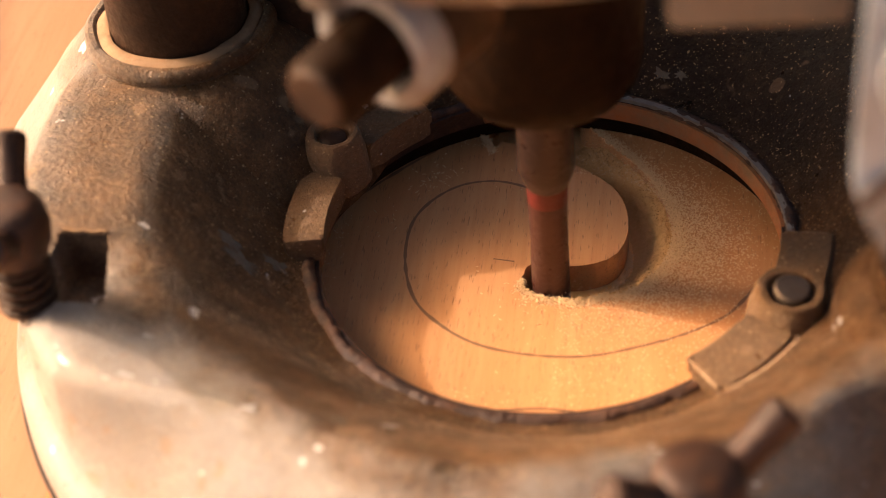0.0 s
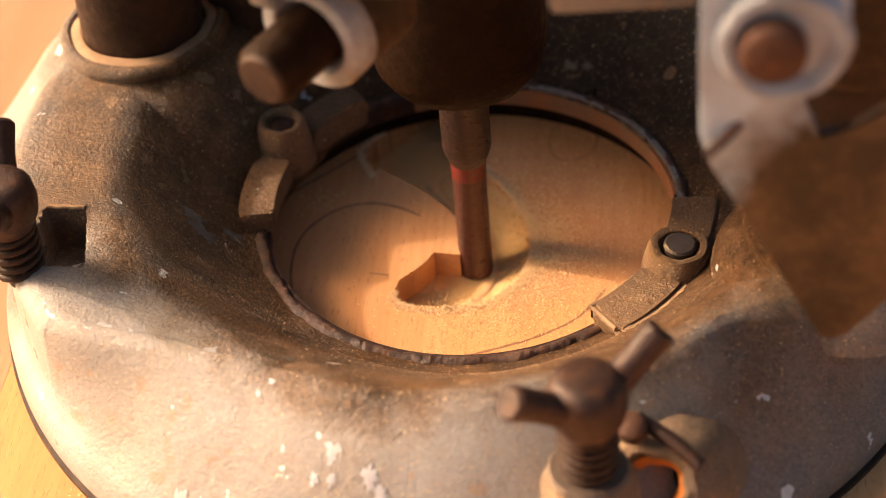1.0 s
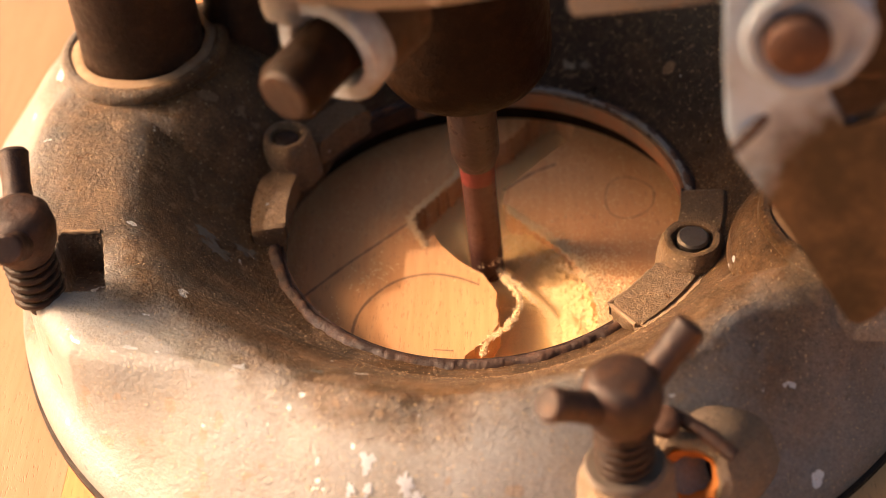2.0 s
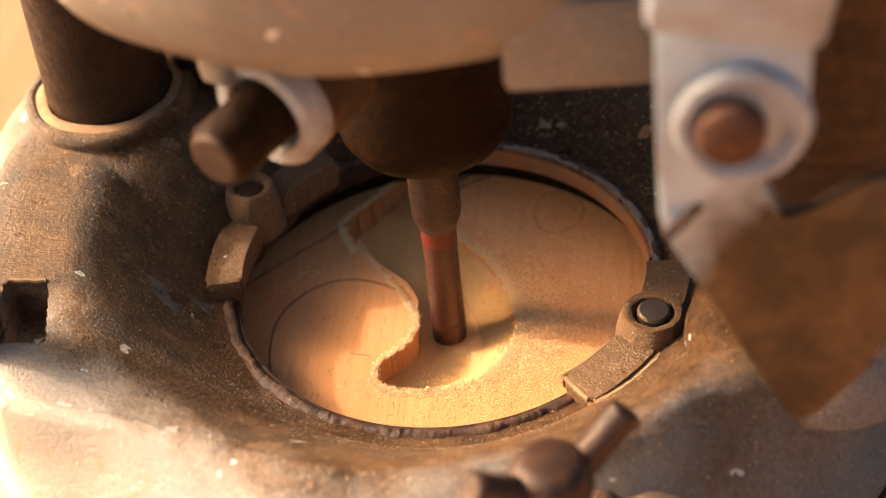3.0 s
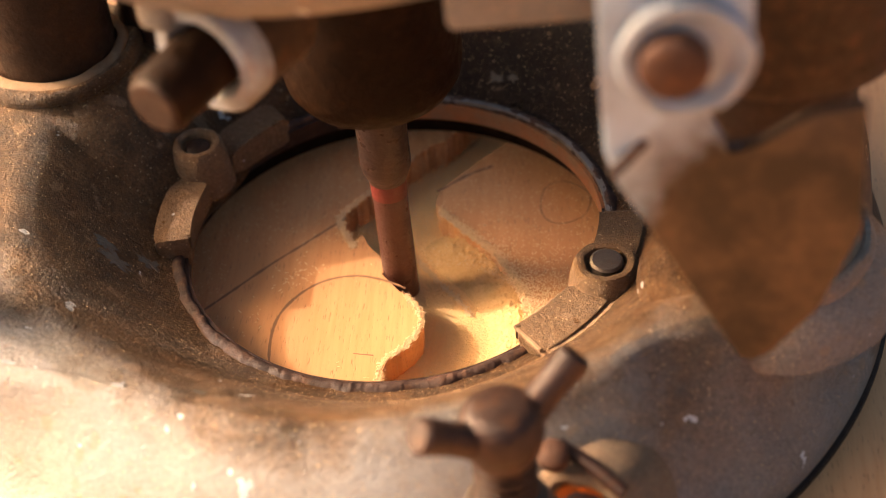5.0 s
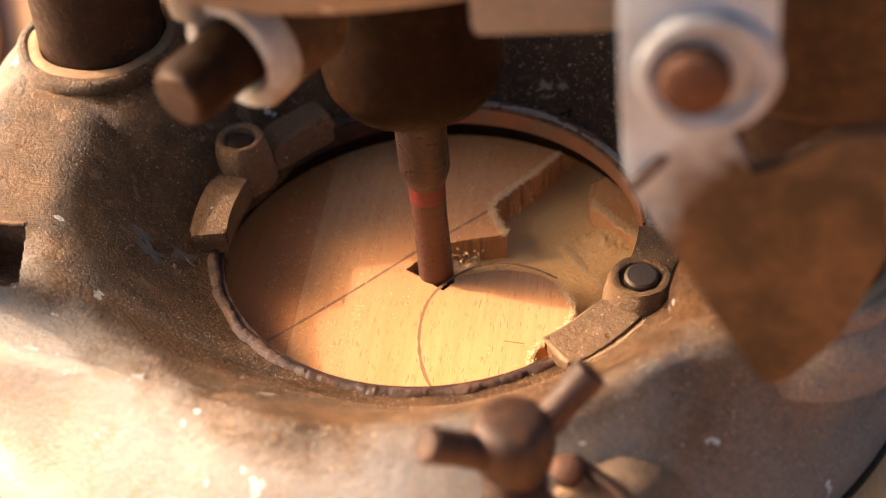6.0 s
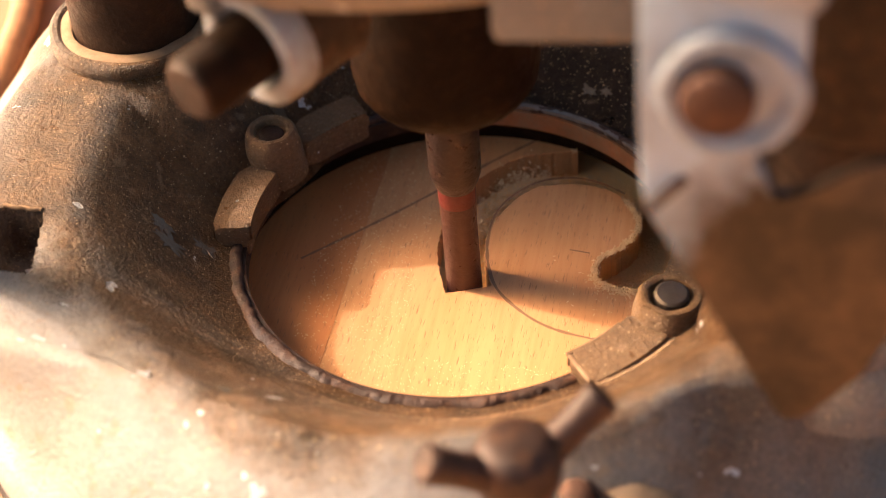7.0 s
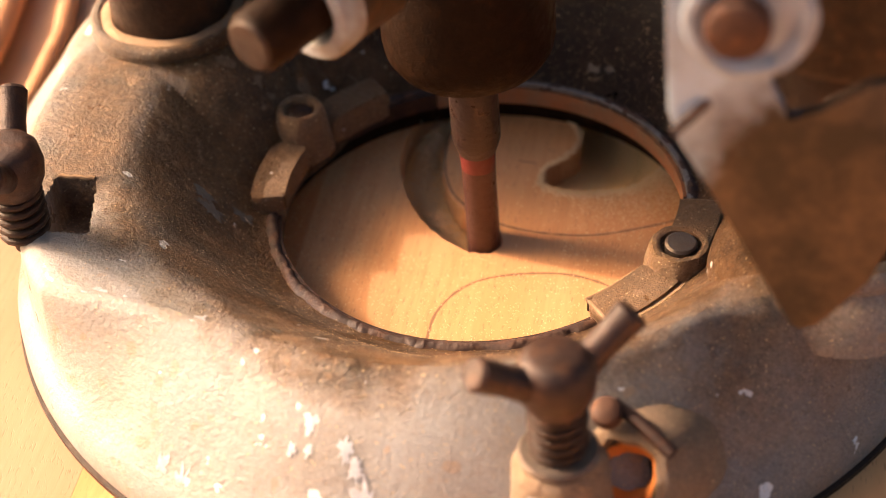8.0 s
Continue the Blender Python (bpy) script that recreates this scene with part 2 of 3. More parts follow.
def lever_material():
    """Bright steel, blue painted in for reflected sky, that turns to brown rust towards its lower end."""
    n = Nodes("half_rusted_plate", 0.52, 0.2)
    w = n.coords()
    xyz = n.t.nodes.new("ShaderNodeSeparateXYZ")
    n.link(w, xyz.inputs[0])
    along = n.math("SUBTRACT", xyz.outputs[2], xyz.outputs[0])
    along = n.math("ADD", along, n.math("MULTIPLY", n.math("SUBTRACT", n.noise(w, 110, 5, 0.65), 0.5), 0.03))
    k = n.t.nodes.new("ShaderNodeMapRange")
    k.inputs["From Min"].default_value, k.inputs["From Max"].default_value = 0.027, 0.040
    n.link(along, k.inputs["Value"])
    rust = n.mix(n.ramp(n.noise(w, 75, 7, 0.75), (0.42, (0, 0, 0)), (0.66, (1, 1, 1))), (0.007, 0.0045, 0.003), (0.085, 0.052, 0.029))
    # the blue in these two colours stands in for the sky's reflection
    bright = n.mix(n.ramp(n.noise(w, 150, 5, 0.6), (0.4, (0, 0, 0)), (0.7, (1, 1, 1))), (0.31, 0.43, 0.59), (0.23, 0.29, 0.36))
    n.bump(n.noise(w, 700, 5, 0.7), 0.3, 0.0004)
    return n.color(n.mix(k.outputs[0], rust, bright))


LEVER = lever_material()
STEELBLUE = steel_material("worn_blue_grey_steel", (0.20, 0.21, 0.22), (0.13, 0.115, 0.10), 0.4, 0.3, 0.25)
PALE = steel_material("pale_blue_grey_paint", (0.28, 0.36, 0.47), (0.22, 0.25, 0.29), 0.5, 0.1, 0.12)
CHIP = steel_material("chipped_bare_metal", (0.62, 0.66, 0.72), (0.46, 0.46, 0.48), 0.4, 0.3, 0.05)
SCAB = steel_material("old_grey_paint", (0.14, 0.13, 0.11), (0.10, 0.085, 0.07), 0.5, 0.0, 0.2)
CORD = steel_material("red_brown_rubber", (0.42, 0.20, 0.085), (0.32, 0.14, 0.055), 0.5, 0.0, 0.2)
DUST = Nodes("sawdust", 0.9).color((0.82, 0.62, 0.37))


# ---- building helpers, in mm ----
def obj(name, bm, material, parent=None, label="", smooth=40, at=None):
    bmesh.ops.recalc_face_normals(bm, faces=bm.faces)
    for v in bm.verts:
        v.co *= MM
    for f in bm.faces:
        f.smooth = True
    for e in bm.edges:
        e.smooth = len(e.link_faces) < 2 or e.calc_face_angle(0) < radians(smooth)
    me = bpy.data.meshes.new(name)
    bm.to_mesh(me)
    bm.free()
    me.materials.append(material)
    ob = new(name, me)
    if at is not None:
        ob.matrix_basis = at
    if parent:
        ob.parent = parent
    if label:
        ob["label"] = label
    return ob


def part(name, bm, material, parent, label="", smooth=40):
    return obj(name, bm, material, parent, label, smooth)


def lathe(profile, segs=64, bm=None, m=None, wobble=0.0):
    """Turns (radius, height) pairs about z; a radius of 0 closes the end."""
    bm = bm or bmesh.new()
    m = m or Matrix()
    rings = []
    for r, z in profile:
        if r < 1e-6:
            rings.append([bm.verts.new(m @ Vector((0, 0, z)))])
            continue
        ring = []
        for i in range(segs):
            a = 2 * math.pi * i / segs
            k = r + (wobble * noise.noise(Vector((math.cos(a) * 2, math.sin(a) * 2, z * 0.1))) if wobble else 0)
            ring.append(bm.verts.new(m @ Vector((k * math.cos(a), k * math.sin(a), z))))
        rings.append(ring)
    for a, b in zip(rings, rings[1:]):
        for i in range(segs):
            j = (i + 1) % segs
            if len(a) == 1 and len(b) == 1:
                break
            if len(a) == 1:
                bm.faces.new((a[0], b[i], b[j]))
            elif len(b) == 1:
                bm.faces.new((a[i], b[0], a[j]))
            else:
                bm.faces.new((a[i], b[i], b[j], a[j]))
    return bm


def prism(poly, z0, z1, bm=None, m=None, bevel=0.0):
    bm = bm or bmesh.new()
    m = m or Matrix()
    n = len(poly)
    low = [bm.verts.new(m @ Vector((x, y, z0))) for x, y in poly]
    high = [bm.verts.new(m @ Vector((x, y, z1))) for x, y in poly]
    made = [bm.faces.new(low[::-1]), bm.faces.new(high)]
    made += [bm.faces.new((low[i], low[(i + 1) % n], high[(i + 1) % n], high[i])) for i in range(n)]
    if bevel:
        edges = list({e for f in made for e in f.edges})
        bmesh.ops.bevel(bm, geom=edges, offset=bevel, segments=2, affect="EDGES", profile=0.5)
    return bm


def tube(points, r, segs=8, bm=None, closed_ends=True):
    bm = bm or bmesh.new()
    pts = [Vector(p) for p in points]
    rings = []
    for i, p in enumerate(pts):
        d = (pts[min(i + 1, len(pts) - 1)] - pts[max(i - 1, 0)]).normalized()
        side = d.cross(Vector((0, 0, 1)) if abs(d.z) < 0.9 else Vector((1, 0, 0))).normalized()
        up = side.cross(d)
        rings.append([bm.verts.new(p + r * (math.cos(2 * math.pi * k / segs) * side + math.sin(2 * math.pi * k / segs) * up)) for k in range(segs)])
    for a, b in zip(rings, rings[1:]):
        for k in range(segs):
            bm.faces.new((a[k], a[(k + 1) % segs], b[(k + 1) % segs], b[k]))
    if closed_ends:
        bm.faces.new(rings[0][::-1])
        bm.faces.new(rings[-1])
    return bm


def aim(p, q):
    """A pose in mm at p whose z axis points to q."""
    d = (Vector(q) - Vector(p)).normalized()
    return Matrix.Translation(p) @ d.to_track_quat("Z", "Y").to_matrix().to_4x4()


def spline(points, step=0.8, closed=False):
    """A smooth line through the points, in even steps."""
    pts = [Vector((*p, 0)) for p in points]
    n, out = len(pts), []
    for i in range(n if closed else n - 1):
        p0, p1, p2, p3 = (pts[(i + k) % n] if closed else pts[min(max(i + k, 0), n - 1)] for k in (-1, 0, 1, 2))
        count = max(2, int((p2 - p1).length / step))
        for k in range(count):
            u = k / count
            q = 0.5 * (2 * p1 + (p2 - p0) * u + (2 * p0 - 5 * p1 + 4 * p2 - p3) * u * u + (3 * p1 - p0 - 3 * p2 + p3) * u ** 3)
            out.append((q.x, q.y))
    if not closed:
        out.append(points[-1])
    return out


def even(line, count):
    """count points evenly along a line."""
    a = np.array(line)
    s = np.r_[0, np.cumsum(np.hypot(*np.diff(a, axis=0).T))]
    u = np.linspace(0, s[-1], count)
    return [(float(x), float(y)) for x, y in zip(np.interp(u, s, a[:, 0]), np.interp(u, s, a[:, 1]))]


# ---- the board ----
DEPTH = 5.5
RIGHT_EDGE = [(1.8, -4.6), (3.4, -7.4), (8, -8.7), (13, -8.3), (18.8, -6.4), (22.7, -2.3), (24.9, 3), (25.3, 8.5), (24, 14.5), (21.8, 19.8), (18.5, 25), (13.5, 30.5), (9.3, 35.5), (9.0, 41), (14.8, 48.5), (21.5, 55.5)]
NOTCH_EDGE = [(21.5, 60), (16.4, 64.8), (9.6, 56.7), (3.0, 50.5), (-3.5, 41.5), (-7.6, 36.2), (-8.4, 33.6), (-6.6, 29.4), (-5.4, 26.9)]
SLOT_OUT = [(-5.4, 26.9), (-8.4, 26.1), (-13.7, 24.6), (-17.4, 22), (-20.8, 18.2), (-23.8, 13.3), (-25.3, 7.6), (-25.4, -1), (-23.8, -7.8), (-21.1, -14.2), (-17.8, -19.2), (-13.6, -23.4), (-8.3, -26.8)]
SLOT_END = [(-8.3, -26.8), (-4.8, -26.8), (-2.9, -24.4), (-3.6, -21.2), (-6.4, -18.9)]
SLOT_IN = [(-6.4, -18.9), (-11.3, -14.9), (-14, -11.2), (-16.5, -5), (-17.4, 0.2), (-17, 5), (-15.8, 9), (-13.6, 13.2), (-10.2, 16.3), (-4.7, 17.5), (1, 16.7), (5, 14)]
ISLAND = [(5, 14), (7.5, 10), (7.7, 5.7), (5.5, 1.8), (2.6, -1.2), (1.8, -4.6)]


def ragged(line, much):
    out = []
    for x, y in line:
        k = noise.noise_vector(Vector((x * 1.3, y * 1.3, 2))) * much + noise.noise_vector(Vector((x * 4, y * 4, 7))) * much * 0.6
        out.append((x + k.x, y + k.y))
    return out


outline = []
for piece in (RIGHT_EDGE, NOTCH_EDGE, SLOT_OUT, SLOT_END, SLOT_IN, ISLAND):
    outline += ragged(spline(piece, 0.3)[:-1], 1.0 if piece is NOTCH_EDGE else 0.22)


def slab(name, outer, holes, z0, z1, material, parent, label=""):
    """A flat board with openings through it."""
    cu = bpy.data.curves.new(name, "CURVE")
    cu.dimensions, cu.fill_mode, cu.extrude = "2D", "BOTH", (z1 - z0) / 2 * MM
    for line in (outer, *holes):
        s = cu.splines.new("POLY")
        s.points.add(len(line) - 1)
        for p, (x, y) in zip(s.points, line):
            p.co = (x * MM, y * MM, 0, 1)
        s.use_cyclic_u = True
    ob = new(name, cu)
    me = bpy.data.meshes.new_from_object(ob)
    bpy.data.objects.remove(ob)
    me.transform(Matrix.Translation((0, 0, (z0 + z1) / 2 * MM)))
    for p in me.polygons:
        p.use_smooth = False
    me.materials.clear()
    me.materials.append(material)
    ob = new(name, me)
    ob.parent = parent
    if label:
        ob["label"] = label
    return ob


board = tagged(new("wooden_board"), "golden hardwood board with a half-routed scroll pattern and pencil lines", "board")
X0, X1, Y0, Y1, SEAM = -420, 330, -520, 600, -38.7
slab("plank", [(SEAM, Y0), (X1, Y0), (X1, Y1), (SEAM, Y1)], [outline], -DEPTH - 0.5, 0, WOOD, board)
slab("plank", [(X0, Y0), (-62.06, Y0), (-62.06, Y1), (X0, Y1)], [], -DEPTH - 0.5, 0, WOOD_DIMMED, board, "outer hardwood plank, its colour darkened against the strong light")
slab("plank", [(-62, Y0), (SEAM - 0.06, Y0), (SEAM - 0.06, Y1), (-62, Y1)], [], -DEPTH - 0.5, 0, WOOD_RED, board, "redder hardwood plank glued alongside")
CUT = [(-30, -34), (30, -34), (30, 70), (-30, 70)]
part("pocket_floor", prism(CUT, -DEPTH - 2, -DEPTH - 0.02), WOOD_CUT, board, "freshly routed pale pocket floor")
bm = prism([(X0, Y0), (X1, Y0), (X1, Y1), (X0, Y1)], -30, -DEPTH - 2.1)
part("backing", bm, WOOD, board)

# wood still standing in the way of the cutter: each block is taken down to the pocket floor when the cutter reaches it
blocks = []


def block(poly, when=None, top=-0.01):
    cx, cy = sum(p[0] for p in poly) / len(poly), sum(p[1] for p in poly) / len(poly)
    ob = part("wood_block", prism(poly, -DEPTH - 0.6, top), WOOD, board)
    blocks.append((ob, cx, cy, when))


def beyond(p, q, k=0.08):
    """p, pushed a little further away from q, so that a block reaches into the standing wood."""
    return p[0] + (p[0] - q[0]) * k, p[1] + (p[1] - q[1]) * k


SLOT_PAIRS = [(3, 15.8), (-3, 17.4), (-8.5, 17), (-11.5, 15.4), (-13.9, 12.8), (-15.8, 9), (-17, 5), (-17.4, 0), (-16.2, -6), (-14, -11.2), (-11.6, -14.6), (-9, -17), (-6.4, -18.9)]


def steps(points, count):
    """A smooth line with the same number of steps between each two points."""
    full = [spline(points, 0.02)]
    keys = [min(range(len(full[0])), key=lambda i, p=p: math.hypot(full[0][i][0] - p[0], full[0][i][1] - p[1])) for p in points]
    return [full[0][round(u + (v - u) * k / count)] for u, v in zip(keys, keys[1:]) for k in range(count)] + [points[-1]]


a, b = steps(SLOT_OUT, 4), steps(SLOT_PAIRS, 4)
a, b = [beyond(p, q) for p, q in zip(a, b)], [beyond(q, p) for p, q in zip(a, b)]
for i in range(len(a) - 1):
    block((a[i], a[i + 1], b[i + 1], b[i]))
block((a[-1], (-4.6, -27.4), (-2.3, -24.6), (-3.2, -20.6), b[-1]))
block(((-5.6, 26.9), (-4.2, 30.0), (-2.8, 27.0), (-2.5, 23.07)), None, -0.04)
block(((-2.5, 23.07), (-2.8, 27.0), (0.9, 22.2), (0.2, 19.5)), None, -0.04)
block(((0.2, 19.5), (0.9, 22.2), (5.0, 18.7), (3.0, 15.8)), None, -0.04)
block(((3.0, 15.8), (5.0, 18.7), (7.6, 13.8), (7.4, 10.2), (4.8, 13.6)), None, -0.04)
a = even(spline([(3.8, -0.6), (5.5, 1.8), (7.7, 5.7), (7.5, 10), (5, 15.2), (0, 22.5), (-4.3, 28.2)]), 23)
b = even(spline([(9, -0.9), (12, -0.5), (16, 1.7), (17.8, 6.4), (17.7, 12), (15.7, 17.4), (11.7, 21.5), (6, 25.4), (0, 28.2), (-4, 29.6)]), 23)
for i in range(22):
    for j in range(6):
        q = [tuple(u + (v - u) * k / 6 for u, v in zip(a[h], b[h])) for h, k in ((i, j), (i + 1, j), (i + 1, j + 1), (i, j + 1))]
        block(q, 0.45 + 0.5 * i / 22 if j >= 3 or i < 5 else 1.2 + 0.9 * i / 22 - 0.1 * j)


# pencil lines drawn on the board
def pencil(points, width=0.6, closed=False, name="pencil_line"):
    line = spline(points, 0.6, closed)
    if closed:
        line.append(line[0])
    bm = bmesh.new()
    prev = None
    for i, (x, y) in enumerate(line):
        (ax, ay), (bx, by) = line[max(i - 1, 0)], line[min(i + 1, len(line) - 1)]
        d = Vector((bx - ax, by - ay, 0)).normalized()
        w = width * (0.42 + 0.3 * noise.noise(Vector((x * 0.7, y * 0.7, 3))))
        side = Vector((-d.y, d.x, 0)) * w
        p = Vector((x, y, 0.03))
        now = (bm.verts.new(p - side), bm.verts.new(p + side))
        if prev:
            bm.faces.new((prev[0], now[0], now[1], prev[1]))
        prev = now
    return part(name, bm, PENCIL, board, "grey-brown pencil stroke on the wood")


pencil([(4.5, 15.8), (0.5, 18), (-4.5, 19.2), (-10, 17.9), (-14.5, 13.7), (-17, 7.8), (-16.9, -1), (-14.3, -9.5), (-9.5, -15), (-3.5, -18.8), (4.5, -20.6), (13, -20.5), (21, -18), (28, -14.8), (34, -10.4), (38.5, -3.4)])
pencil([(-88.8, -20.6), (-87.5, -9.6), (-85.6, 1.0)], 0.45)
pencil([(-48, -7), (-38, 2.8), (-28.5, 12.8), (-19.8, 22.4), (-14.5, 27.6), (-7.5, 34.6)])
pencil([(8.5, 41.2), (14, 45.7), (18.1, 47.9)])
pencil([(27.2, 36.1), (28.1, 41.6), (31.7, 43), (35.8, 39.5), (35.2, 34.1), (31.7, 31.7), (28.7, 32.4)], 0.22, True)
pencil([(-12.2, -50), (-11.6, -43), (-8.2, -36.6), (-2.5, -33), (7.2, -31.4), (14.5, -32.8), (22, -37)])
pencil([(-3, 0.3), (0.4, -0.2)], 0.35)

# ---- the router ----
router = tagged(new("plunge_router"), "old plunge router with a worn cream-painted cast base, cutting the board", "router")



def crest_radius(a):
    """Where the top of the base ends: wide beside the columns, narrow in front and behind."""
    k = 0.5 - 0.5 * math.cos(2 * (a - radians(92)))
    k = min(max((k - 0.40) / 0.42, 0), 1)
    out = 62.5 + 13.0 * k * k * (3 - 2 * k)
    d = (math.degrees(a) + 137 + 180) % 360 - 180
    return min(out + 5.5 * math.exp(-(d / 15) ** 2), 76)


def recess(x, y):
    """How deep the square recess beside a wing screw is."""
    k = lambda v, lo, hi: min(max((v - lo) / 1.0, 0), 1) * min(max((hi - v) / 1.0, 0), 1)
    return 7.5 * k(x, -67.0, -60.4 - (y + 21.6) * 0.22) * k(y, -36.0, -21.6)


TOP = [(36.5, 8.4), (38.4, 8.7), (41.2, 10.0), (45.2, 14.2), (49, 17.8), (53, 21.6), (56.5, 24.6), (59, 26.2), (61, 27.0)]


def top_z(x, y):
    """The height of the base's upper face."""
    r, rc = math.hypot(x, y), crest_radius(math.atan2(y, x))
    line = TOP + [(rc + 0.2, 27.6), (rc + 2.2, 26.0), (79.2, 9.4), (82, 2)]
    z = float(np.interp(r, [p[0] for p in line], [p[1] for p in line]))
    if rc + 2.2 < r < 79.2:
        z += 1.2 * math.sin(math.pi * (r - rc - 2.2) / (77.0 - rc))
    q = Vector((x, y, z))
    return z + (noise.noise(q * 0.045) * 0.7 + noise.noise(q * 0.12) * 0.3) * min(max((r - 38) / 8, 0), 1)


bm = bmesh.new()
rings = []
SEG = 1280
for i in range(SEG):
    a = 2 * math.pi * i / SEG
    rc = crest_radius(a)
    prof = [(38.5, 1.3), (38.5, 4.7), (36, 4.9), (36, 8.0), (36.5, 8.4), (38.4, 8.7), (41.2, 10.0), (45.2, 14.2), (49, 17.8), (53, 21.6), (56.5, 24.6), (59, 26.2), (61, 27.0)] + [(61 + (rc - 62) * u / 26, 27.0 + (rc - 62) * u / 26 * 0.06) for u in range(1, 26)] + [
            (rc - 0.6, 27.8), (rc + 0.9, 27.4), (rc + 2.2, 26.0)]
    prof += [(rc + 2.2 + (79.2 - rc - 2.2) * u, 26.0 - 16.6 * u + 1.2 * math.sin(math.pi * u)) for u in (0.25, 0.5, 0.75, 1)]
    prof += [(80.3, 8.5), (81.3, 7.0), (81.9, 5.2), (82, 2.0), (81.8, 1.3)]
    ring = []
    for r, z in prof:
        q = Vector((math.cos(a) * r, math.sin(a) * r, z))
        d = noise.noise(q * 0.045) * 0.7 + noise.noise(q * 0.12) * 0.3
        k = min(max((r - 38) / 8, 0), 1) * (1 if z > 4 else 0)
        ring.append(bm.verts.new((q.x, q.y, q.z + d * k - recess(q.x, q.y))))
    rings.append(ring)
for i in range(SEG):
    p, q = rings[i], rings[(i + 1) % SEG]
    for j in range(len(p)):
        jj = (j + 1) % len(p)
        bm.faces.new((p[j], p[jj], q[jj], q[j]))
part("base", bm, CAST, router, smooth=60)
part("sole_plate", lathe([(38.6, 0.05), (82.5, 0.05), (82.5, 1.0), (81.2, 1.25), (38.6, 1.25), (38.6, 0.05)], 192), DARK, router, "thin dark sole plate under the base")
bm = lathe([(36.0, 7.4), (35.9, 8.4), (36.2, 8.9), (36.8, 9.1), (37.4, 8.9), (37.9, 8.5), (38.2, 8.2)], 1000)
for v in bm.verts:
    d = noise.noise_vector(v.co * 0.21) * 0.4 + noise.noise_vector(v.co * 0.9) * 0.24 + noise.noise_vector(v.co * 2.3) * 0.13
    v.co += Vector((d.x, d.y, d.z + 0.1))
part("rim_bead", bm, CRUST, router, "dark crusted bead round the opening", 70)


def arc_band(r0, r1, z0, z1, a0, a1, count):
    """A curved strip of a ring between two bearings."""
    inner = [(r0 * math.cos(radians(a0 + (a1 - a0) * k / count)), r0 * math.sin(radians(a0 + (a1 - a0) * k / count))) for k in range(count + 1)]
    outer = [(r1 * math.cos(radians(a0 + (a1 - a0) * k / count)), r1 * math.sin(radians(a0 + (a1 - a0) * k / count))) for k in range(count + 1)]
    bm = bmesh.new()
    rows = [[bm.verts.new((x, y, z)) for x, y in line] for line, z in ((inner, z0), (inner, z1), (outer, z1), (outer, z0))]
    for p, q in zip(rows, rows[1:] + rows[:1]):
        for k in range(count):
            bm.faces.new((p[k], p[k + 1], q[k + 1], q[k]))
    for k in (0, count):
        bm.faces.new([row[k] for row in rows])
    return bm


# lip: orange from 8 to 112 degrees, dark brown over the rest
part("lip", arc_band(35.3, 35.95, 4.9, 8.3, 8, 112, 64), LIP, router, "orange stretch of the lip round the opening")
part("lip", arc_band(35.3, 35.95, 4.9, 8.3, 112.4, 367.5, 120), RUSTY, router, "dark brown stretch of the lip round the opening")
part("lip_edge", arc_band(35.9, 36.9, 8.5, 9.2, 2, 92, 60), STEELBLUE, router, "worn blue-grey top edge of the lip")
part("sole_ring", lathe([(38.1, 0.06), (38.45, 0.06), (38.45, 4.6), (38.1, 4.6), (38.1, 0.06)], 128), NUT, router, "black inner edge of the sole plate")

COLS = [(-60.4, 26.8), (60.4, -26.8)]
for cx, cy in COLS:
    at = Matrix.Translation((cx, cy, 0))
    skirt = [(33, 6), (25, 16.5), (21, 22), (18.4, 25)] if cx < 0 else [(20, 20), (19.2, 23), (18, 25)]
    collar = part("collar", lathe(skirt + [(16.4, 26.7), (15.2, 27.4), (15.0, 27.8), (15.3, 28.5), (15.1, 29.9), (14.5, 30.5), (13.7, 30.5), (13.0, 29.9), (11.2, 29.0), (11.2, 27)], 64, None, at, 0.5), CAST, router, "painted collar round a guide column")
    part("dust_ring", lathe([(11.05, 28.9), (11.2, 30.4), (11.6, 30.5), (13.0, 30.2), (13.4, 29.8)], 64, None, at, 0.7), COLLAR, collar, "sandy dust lying on the collar")
    part("guide_column", lathe([(0, 28), (11, 28), (11, 150), (0, 150)], 64, None, at), DARK, router, "oily dark steel guide column")

part("dust_line", tube([(-67.0 + 0.7 * k, -21.35 + 0.12 * math.sin(k * 1.7), top_z(-67.0 + 0.7 * k, -21.3) + 0.05) for k in range(10)], 0.42, 8), FILM, router, "pale dust along the edge of the recess")

# clamps beside the opening
def clamp_bar(a0, a1, r0, r1, z0, z1, bevel=0.7, count=14):
    """A curved bar along the rim between two bearings."""
    inner = [(r0 * math.cos(radians(a0 + (a1 - a0) * k / count)), r0 * math.sin(radians(a0 + (a1 - a0) * k / count))) for k in range(count + 1)]
    outer = [(r1 * math.cos(radians(a0 + (a1 - a0) * k / count)), r1 * math.sin(radians(a0 + (a1 - a0) * k / count))) for k in range(count + 1)]
    return prism(inner + outer[::-1], z0, z1, None, None, bevel)


